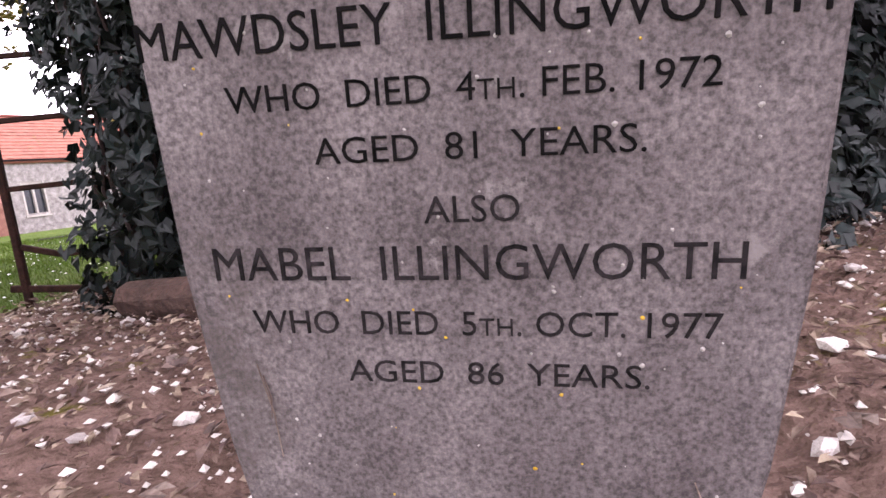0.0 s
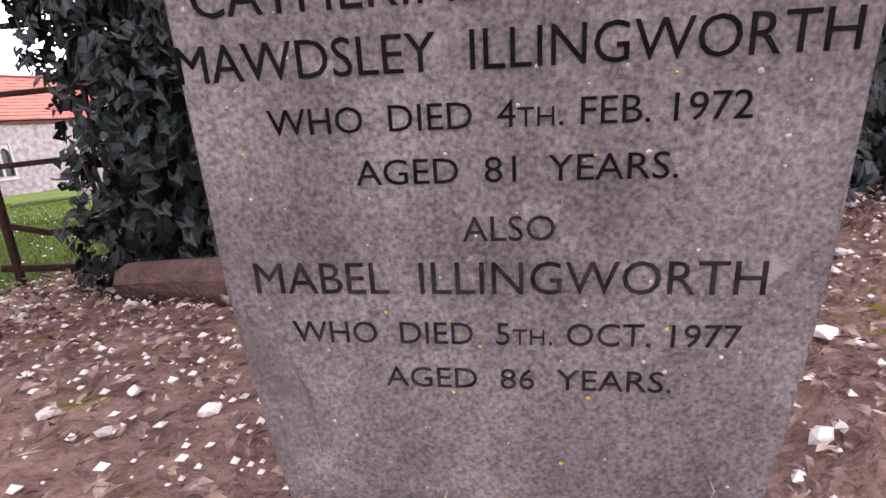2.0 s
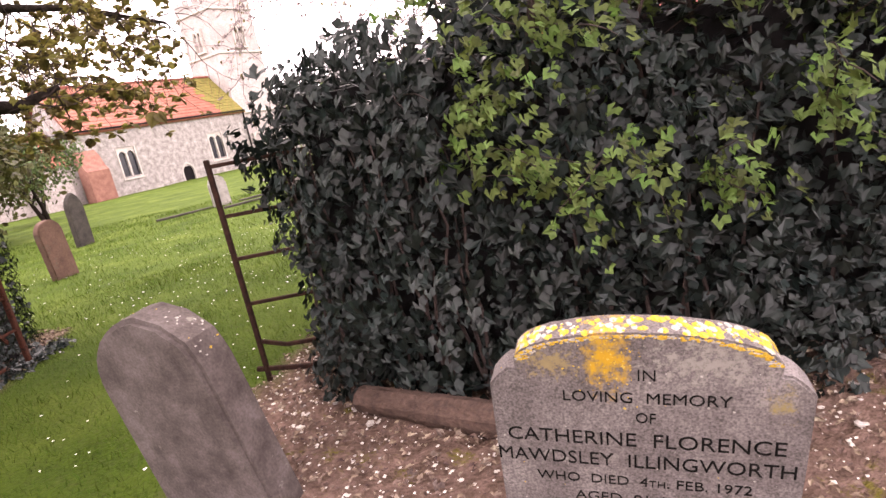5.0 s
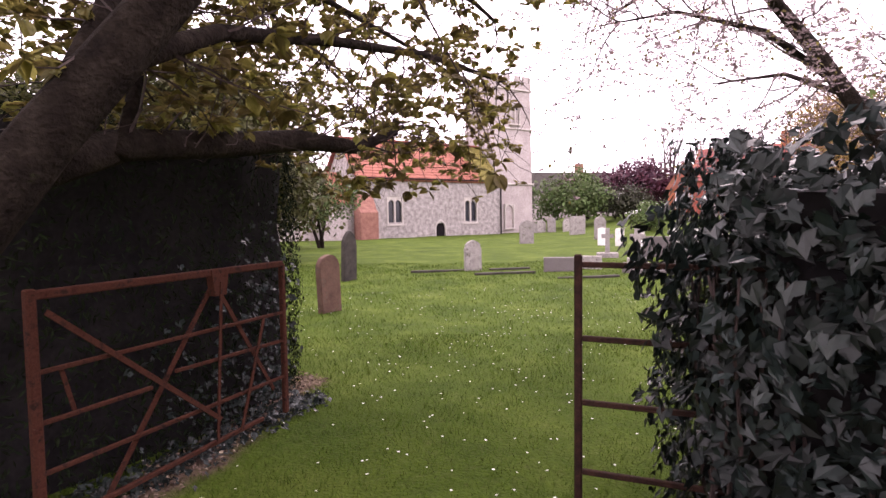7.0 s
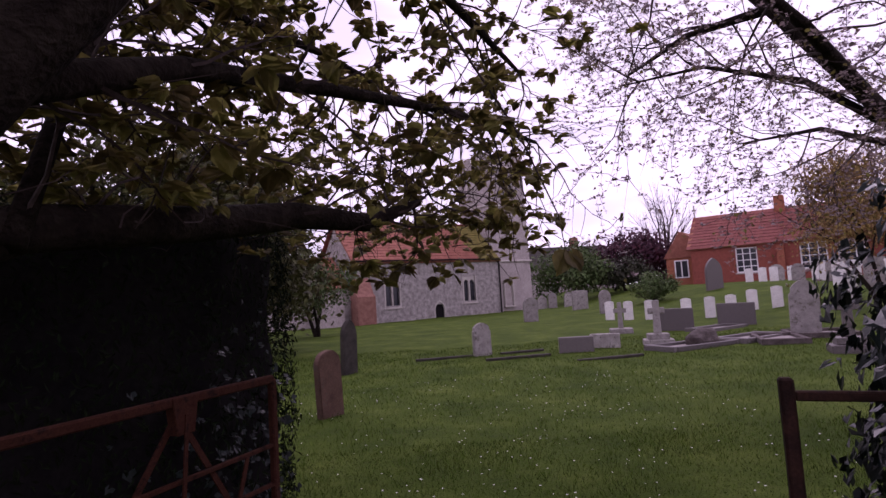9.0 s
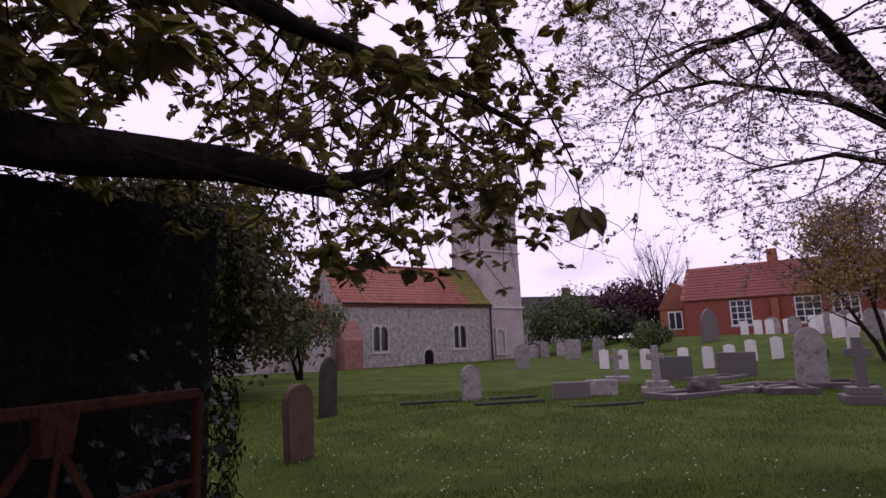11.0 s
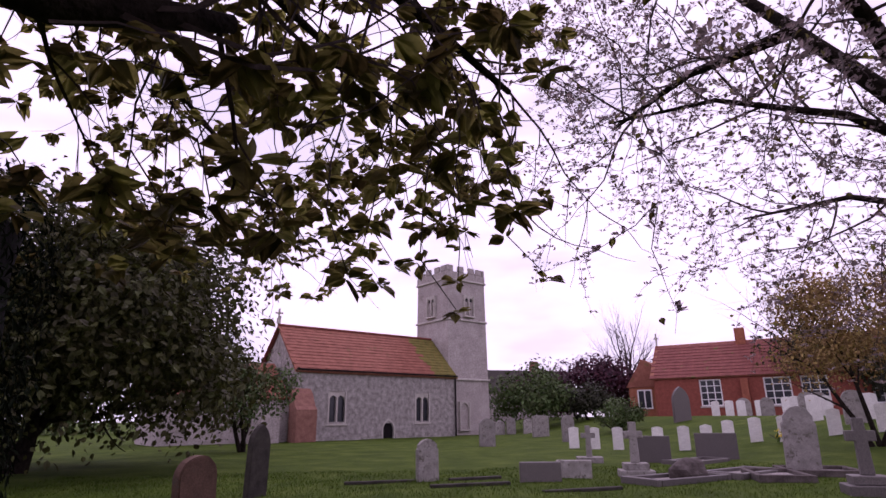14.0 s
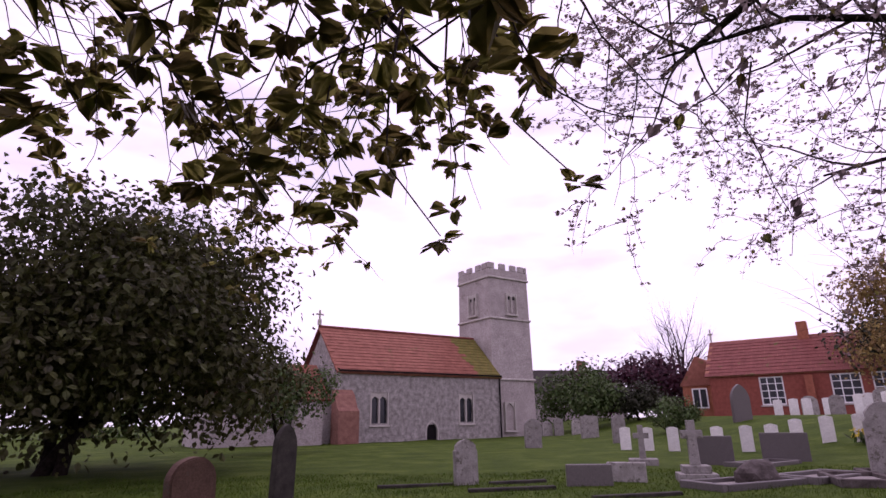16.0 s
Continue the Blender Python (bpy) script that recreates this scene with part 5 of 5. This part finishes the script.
# thin twigs hanging from the second limb, leaves whorled along their lower halves
rh = random.Random(44)
for x, y, top, foot in ((-0.25, 2.95, 2.74, 1.70), (0.12, 2.92, 2.70, 1.82), (-0.62, 2.6, 2.78, 1.76), (-0.90, 2.3, 2.72, 1.98), (-0.45, 3.1, 2.85, 1.94), (0.0, 2.6, 2.72, 1.98), (-1.25, 2.7, 2.95, 1.95), (-0.1, 3.3, 2.8, 1.9)):
    run = [(x + rh.uniform(-0.10, 0.10) * k, y + rh.uniform(-0.08, 0.08) * k, top + (foot - top) * k) for k in (0.0, 0.2, 0.4, 0.6, 0.8, 1.0)]
    ob = new("hanging_twig", mesh_from("hanging_twig", *tube_data(run, [0.006, 0.005, 0.0045, 0.004, 0.003, 0.002], 5), M_twig, True))
    ob.parent = gate_tree
    bunches(gate_tree, [(Vector(p), None) for p in run[2:]], 5, (0.06, 0.10), "broad", M_cherry, int(100 * y), 1.4)
# extra leaf mass, mostly out of view, added to shade gate and walk
rc = np.random.default_rng(15)
cen = np.c_[rc.uniform(-8, 1.2, 6000), rc.uniform(-8, 1.6, 6000), rc.uniform(3.6, 6.6, 6000)]
cen[4600:, 1:] = np.c_[rc.uniform(1.6, 4.2, 1400), rc.uniform(5.2, 7.2, 1400)]
cen = np.repeat(cen, 5, 0) + rc.normal(0, 0.06, (30000, 3))
leaf_cloud("upper_crown", cen, np.tile([0, -0.2, 0.6], (30000, 1)), rc.uniform(0.09, 0.15, 30000), "scrap", M_cherry, gate_tree, rng=rc)

# blossoming tree behind the ivy hedge
rt = random.Random(5)
blossom_tree = thing("blossom_tree", pose(0, 0, 0), "spring tree with thin dark branches and pale blossom", "tree")
v, f = tube_data([(4.9, 3.4, -0.1), (4.7, 3.5, 1.0), (4.2, 3.7, 2.2), (3.6, 4.0, 3.3), (3.0, 4.4, 4.4), (2.4, 4.8, 5.4)], [0.17, 0.13, 0.095, 0.075, 0.055, 0.035], 10, 0.08, rt)
ob = new("trunk", mesh_from("trunk", v, f, M_bark, True))
ob.parent = blossom_tree
chunks, tips = [], []
for pts, rad in (([(3.9, 3.85, 2.8), (3.3, 4.4, 3.6), (2.5, 4.9, 4.0), (1.7, 5.4, 4.0)], [0.05, 0.035, 0.022, 0.01]), ([(3.6, 4.0, 3.3), (2.7, 3.5, 3.8), (1.8, 3.1, 4.2), (0.9, 2.9, 4.4)], [0.08, 0.055, 0.04, 0.02]),
                 ([(4.5, 3.55, 1.7), (4.6, 4.5, 2.8), (4.3, 5.6, 3.4), (3.8, 6.6, 3.5)], [0.06, 0.045, 0.03, 0.012]), ([(4.2, 3.7, 2.2), (5.0, 4.0, 3.0), (5.6, 4.6, 3.6), (6.0, 5.4, 3.9)], [0.09, 0.07, 0.05, 0.02]),
                 ([(3.0, 4.4, 4.4), (2.6, 5.4, 4.6), (2.2, 6.4, 4.5)], [0.06, 0.04, 0.02])):
    vv, ff = tube_data(pts, rad, 8, 0.06, rt)
    ob = new("limb", mesh_from("limb", vv, ff, M_bark, True))
    ob.parent = blossom_tree
    for i in range(len(pts) - 1):
        for k in range(4):
            a, b = Vector(pts[i]), Vector(pts[i + 1])
            d = (b - a).normalized() * 0.5 + Vector((rt.gauss(-0.1, 0.6), rt.gauss(0, 0.6), rt.gauss(-0.05, 0.5)))
            grow(a.lerp(b, rt.random()), d, rt.uniform(0.9, 1.5), 0.014, 2, rt, 0.55, 0.10, 4, 0.6, 0.7, chunks, tips)
ob = new("twigs", mesh_from("twigs", *join_data(chunks), M_twig))
ob.parent = blossom_tree
tagged(ob, kind="stuff")
bunches(blossom_tree, tips[::2], 7, (0.026, 0.048), "petal", M_blossom, 6, 0.2, 0.012, "blossom")
leafy(blossom_tree, tips[::3], 1, (0.03, 0.055), "oval", M_cherry, 9, 0.05, 0.3, 0.6)


def crown_tree(name, x, y, h, r, trunk_r, label, material, seed, n, size, low=0.25, kind="oval", category="tree", blobs=9, bark=None, squash=0.8, clump=(0.28, 0.48), loose=0.0):
    """A tree or shrub: trunk, limbs and a crown of many leaf clumps with gaps."""
    rng = np.random.default_rng(seed)
    rr = random.Random(seed)
    z0 = float(gz(x, y))
    t = thing(name, pose(x, y, z0), label, category)
    chunks, tips = [], []
    for k in range(3 if trunk_r < 0.25 else 4):
        grow((rr.uniform(-0.2, 0.2) * r * 0.3, rr.uniform(-0.2, 0.2) * r * 0.3, -0.1), (rr.gauss(0, 0.35), rr.gauss(0, 0.35), 1), h * 0.62, trunk_r, 2, rr, 0.2, 0.0, 3, 0.6, 0.7, chunks, tips)
    ob = new("trunk", mesh_from("trunk", *join_data(chunks), bark or M_bark))
    ob.parent = t
    C = []
    for b in range(blobs):
        a = rng.uniform(0, 2 * math.pi)
        q = math.sqrt(rng.random()) * r * 0.72
        zc = h * (low + (1 - low) * (0.2 + 0.65 * rng.random() * (1 - 0.5 * q / r)))
        C.append((q * math.cos(a), q * math.sin(a), zc, r * rng.uniform(*clump)))
    P, N = [], []
    for cx, cy, cz, cr in C:
        k = n // blobs
        dv = rng.normal(0, 1, (k, 3))
        dv /= np.linalg.norm(dv, axis=1)[:, None]
        rad = cr * (0.55 + 0.5 * rng.random(k))[:, None] * (1 + 0.18 * np.sin(5 * dv[:, :1] + 3 * dv[:, 1:2]))
        P.append(np.array([cx, cy, cz]) + dv * rad * np.array([1, 1, squash]) + rng.normal(0, 1, (k, 3)) * loose)
        N.append(dv + np.array([0, 0, 0.5]))
    P, N = np.concatenate(P), np.concatenate(N)
    keep = P[:, 2] > 0.05
    leaf_cloud("crown", P[keep], N[keep], rng.uniform(*size, keep.sum()), kind, material, t, rng=rng)
    return t


crown_tree("bushy_tree", -10.0, 17.4, 9.0, 6.9, 0.19, "broad dark spreading tree over the churchyard lawn", M_bush, 41, 64000, (0.12, 0.26), 0.0, blobs=175, clump=(0.06, 0.26), loose=0.42)
crown_tree("small_tree", -6.0, 26.0, 5.0, 3.0, 0.10, "young leafy tree in fresh green beside the church", M_shrub, 43, 5000, (0.10, 0.22), 0.2, blobs=14)
crown_tree("shrub", 13.0, 33.0, 2.1, 1.7, 0.05, "rounded clipped green shrub on the lawn", M_shrub, 44, 3500, (0.10, 0.18), 0.05, category="shrub", blobs=14)
crown_tree("shrub", 13.0, 49.5, 5.4, 4.4, 0.12, "large pale green shrub beyond the church", M_shrub, 45, 5000, (0.22, 0.4), 0.05, category="shrub", blobs=16)
crown_tree("shrub", 17.0, 49.0, 3.6, 3.0, 0.1, "dark green shrub beyond the headstones", M_shrub_dark, 46, 3000, (0.2, 0.36), 0.05, category="shrub", blobs=12)
crown_tree("copper_tree", 22.0, 57.0, 6.5, 5.0, 0.16, "dark copper-leaved tree beside the school", M_purple, 47, 6000, (0.25, 0.45), 0.1, blobs=18)
crown_tree("copper_tree", 16.5, 60.0, 5.6, 3.6, 0.16, "copper-leaved tree in the distance", M_purple, 48, 3000, (0.25, 0.45), 0.1, blobs=12)
crown_tree("far_tree", 9.5, 70.0, 6.0, 4.5, 0.2, "distant dark tree beyond the tower", M_shrub_dark, 49, 3000, (0.3, 0.5), 0.1, blobs=12)
crown_tree("golden_tree", 13.6, 16.2, 6.2, 2.8, 0.08, "drooping tree in golden spring leaf", M_willow, 50, 16000, (0.06, 0.13), 0.22, blobs=60, clump=(0.12, 0.34), loose=0.22)
crown_tree("far_tree", 34.0, 40.0, 8.0, 6.5, 0.25, "dark tree behind the upper headstones", M_shrub_dark, 51, 5000, (0.3, 0.5), 0.05, blobs=18)
rt = random.Random(9)
bare = thing("bare_tree", pose(26, 61, float(gz(26, 61))), "tall nearly leafless tree behind the school", "tree")
chunks, tips = [], []
for k in range(3):
    grow((rt.uniform(-0.5, 0.5), 0, 0), (rt.gauss(0, 0.15), rt.gauss(0, 0.15), 1), 6.5, 0.32, 3, rt, 0.12, -0.05, 5, 0.55, 0.5, chunks, tips)
ob = new("branch", mesh_from("branch", *join_data(chunks), M_twig))
ob.parent = bare
tagged(ob, kind="stuff")
# field hedge far off, closing the view
for i, (x, y, r, h) in enumerate(((-34, 62, 9, 8), (-20, 70, 8, 7), (-8, 74, 7, 7), (34, 66, 8, 6), (46, 56, 8, 8), (-46, 40, 9, 9), (-40, 10, 8, 8), (48, 26, 8, 9), (40, 4, 8, 8), (-26, -22, 8, 8), (20, -24, 8, 8), (0, -28, 8, 8))):
    crown_tree("far_tree", x, y, h, r, 0.25, "distant tree on the edge of the churchyard", M_shrub_dark if i % 2 else M_shrub, 60 + i, 2600, (0.4, 0.7), 0.02, blobs=16)

# field maple growing through the top of the ivy hedge
rt = random.Random(33)
maple = thing("field_maple", pose(0, 0, 0), "bright green field maple growing through the ivy hedge", "shrub")
chunks, tips = [], []
for i in range(85):
    u = rt.random()
    x, y = 1.2 + 3.6 * u + rt.uniform(-0.2, 0.5), -1.0 - 1.2 * u + rt.uniform(-0.2, 0.6)
    grow((x, y, 0.6), (rt.gauss(-0.12, 0.25), rt.gauss(-0.25, 0.25), 1), rt.uniform(1.6, 2.7), 0.014, 1, rt, 0.2, 0.0, 5, 0.45, 0.8, chunks, tips)
for x, y, z in ((1.25, -1.5, 1.0), (1.5, -1.65, 1.15), (1.75, -1.8, 0.95), (2.1, -2.05, 1.1), (2.5, -2.25, 1.2), (1.0, -1.25, 1.35), (0.8, -1.0, 1.5), (1.4, -1.5, 1.6), (2.0, -1.9, 1.6), (2.7, -2.3, 0.9)):
    for k in range(3):
        grow((x, y, z), (rt.gauss(-0.3, 0.3), rt.gauss(-0.8, 0.3), rt.gauss(0.1, 0.3)), rt.uniform(0.3, 0.55), 0.006, 0, rt, 0.2, 0.05, 3, 0.6, 0.7, chunks, tips)
tips = [(p, d) for p, d in tips if p.x > 0.85 and math.hypot(p.x + 0.35, p.y + 3.1) > 1.6 and p.y + 0.62 * p.x > -1.5]
chunks = [c for c in chunks if min(v_.x for v_ in c[0]) > 0.7 and min(v_.y + 0.62 * v_.x for v_ in c[0]) > -1.55]
ob = new("branches", mesh_from("branches", *join_data(chunks), M_twig))
ob.parent = maple
tagged(ob, kind="stuff")
leafy(maple, tips, 5, (0.032, 0.062), "maple", M_maple, 12, 0.05, 0.6, 0.5)

# ---- on the ground ----
log_pts = [(0.38, -0.78, 0.04), (0.58, -1.08, 0.05), (0.74, -1.33, 0.05), (0.95, -1.62, 0.04)]
v, f = tube_data(log_pts, [0.075, 0.08, 0.082, 0.075], 11, 0.1, random.Random(2))
tagged(new("fallen_log", mesh_from("fallen_log", v, f, M_log)), "dark rotting log lying along the hedge foot", "log")

rg = np.random.default_rng(77)


def scatter(n, x0, x1, y0, y1, lo=0.35, hi=2.0):
    X, Y = rg.uniform(x0, x1, n * 6), rg.uniform(y0, y1, n * 6)
    s = soilness(X, Y)
    ok = (s > lo) & (s < hi)
    return X[ok][:n], Y[ok][:n]


litter = thing("leaf_litter", Matrix(), "fallen brown leaves over bare soil at the hedge foot", "leaf litter", kind="stuff")
X, Y = scatter(15000, -0.8, 4.2, -4.2, 0.6, 0.3)
leaf_cloud("dead_leaves", np.c_[X, Y, gz(X, Y) + rg.uniform(0.012, 0.045, len(X))], np.tile([0, 0, 1.3], (len(X), 1)), rg.uniform(0.012, 0.045, len(X)), "scrap", M_dead, litter, droop=0.05, rng=rg)
X, Y = scatter(900, -2.7, -1.3, 0.3, 3.4, 0.3)
leaf_cloud("dead_leaves", np.c_[X, Y, gz(X, Y) + rg.uniform(0.01, 0.04, len(X))], np.tile([0, 0, 1.3], (len(X), 1)), rg.uniform(0.02, 0.05, len(X)), "scrap", M_dead, litter, droop=0.05, rng=rg)
one = mesh_from("dead_leaf", leaf_template("maple")[0] * 0.046, leaf_template("maple")[1], M_dead_part)
X, Y = scatter(220, -0.4, 2.4, -3.4, 0.3, 0.5)
for x, y in zip(X, Y):
    ob = new("dead_leaf", one)
    ob.parent = litter
    ob.matrix_world = pose(x, y, float(gz(x, y)) + 0.04, rs.gauss(0, 18), rs.gauss(0, 18), rs.uniform(0, 360))
flint_meshes = []
for s in range(4):
    bm = bmesh.new()
    bmesh.ops.create_icosphere(bm, subdivisions=1, radius=0.5)
    for v_ in bm.verts:
        v_.co = Vector((v_.co.x * 1.2, v_.co.y * 0.9, v_.co.z * 0.6)) * (1 + 0.35 * noise.noise(v_.co * 3 + Vector((s * 7, 0, 0))))
    me = bpy.data.meshes.new("flint")
    bm.to_mesh(me)
    bm.free()
    me.materials.append(M_flint)
    flint_meshes.append(me)
flints = thing("flints", Matrix(), "pale flint pebbles lying on bare soil", "pebbles")
X, Y = scatter(290, -0.5, 2.6, -3.6, 0.2, 0.2)
for i, (x, y) in enumerate(zip(X, Y)):
    ob = new("flint", flint_meshes[i % 4])
    ob.parent = flints
    s = 0.010 + 0.022 * rs.random() ** 2
    ob.matrix_world = pose(x, y, float(gz(x, y)) + 0.3 * s + 0.01, 0, 0, rs.uniform(0, 360)) @ Matrix.Diagonal((s * 1.6, s * 1.6, s * 1.6, 1))

X, Y = scatter(5200, -0.6, 3.0, -3.8, 0.3, 0.3)
chunks = []
for x, y in zip(X, Y):
    s = 0.003 + 0.010 * rs.random() ** 2
    c = Vector((x, y, float(gz(x, y)) + 0.008 + s * 0.4))
    q = [c + Vector(o) * s * rs.uniform(0.7, 1.3) for o in ((1, 0, 0), (0, 1, 0), (-1, 0, 0), (0, -1, 0), (0, 0, 0.7), (0, 0, -0.7))]
    chunks.append((q, [(0, 1, 4), (1, 2, 4), (2, 3, 4), (3, 0, 4), (1, 0, 5), (2, 1, 5), (3, 2, 5), (0, 3, 5)]))
ob = new("grit", mesh_from("grit", *join_data(chunks), M_flint))
ob.parent = flints
tagged(ob, kind="stuff")

# grass blades and daisies near the walk
n = 60000
X = np.concatenate([rg.uniform(-3.2, 4.5, n), rg.uniform(-8, 10, n)])
Y = np.concatenate([rg.uniform(-3.2, 5, n), rg.uniform(4, 16, n)])
ok = (soilness(X, Y) < 0.3 + 0.25 * rg.random(len(X)))
X, Y = X[ok], Y[ok]
H = rg.uniform(0.025, 0.06, len(X)) * (1 + 0.4 * np.sin(3 * X) * np.sin(2.5 * Y)) + 0.012 * (Y > 5)
A = rg.uniform(0, 2 * math.pi, len(X))
Z = gz(X, Y) - 0.005
wd = 0.0022 + 0.0003 * np.maximum(Y, 0)
lean = rg.normal(0, 0.5, (len(X), 2)) * H[:, None]
V = np.stack([np.c_[X - wd * np.cos(A), Y - wd * np.sin(A), Z], np.c_[X + wd * np.cos(A), Y + wd * np.sin(A), Z], np.c_[X + lean[:, 0], Y + lean[:, 1], Z + H]], 1)
tagged(new("grass", mesh_from("grass", V.reshape(-1, 3), np.arange(3 * len(X)).reshape(-1, 3), M_grass)), "short green churchyard grass", "grass", kind="stuff")
nd = 900
X, Y = rg.uniform(-3, 3, nd), -2.6 + 12 * rg.random(nd) ** 1.6
ok = soilness(X, Y) < 0.2
X, Y = X[ok], Y[ok]
chunks = []
for x, y in zip(X, Y):
    z = float(gz(x, y)) + rs.uniform(0.03, 0.055)
    r = rs.uniform(0.006, 0.011)
    c = [Vector((x + r * math.cos(a), y + r * math.sin(a), z + rs.uniform(-0.003, 0.003))) for a in np.linspace(0, 2 * math.pi, 7)[:-1]]
    chunks.append(([Vector((x, y, z + 0.003))] + c, [(0, 1 + k, 1 + (k + 1) % 6) for k in range(6)]))
tagged(new("daisies", mesh_from("daisies", *join_data(chunks), M_daisy)), "tiny white daisies scattered in the grass", "flowers", kind="stuff")
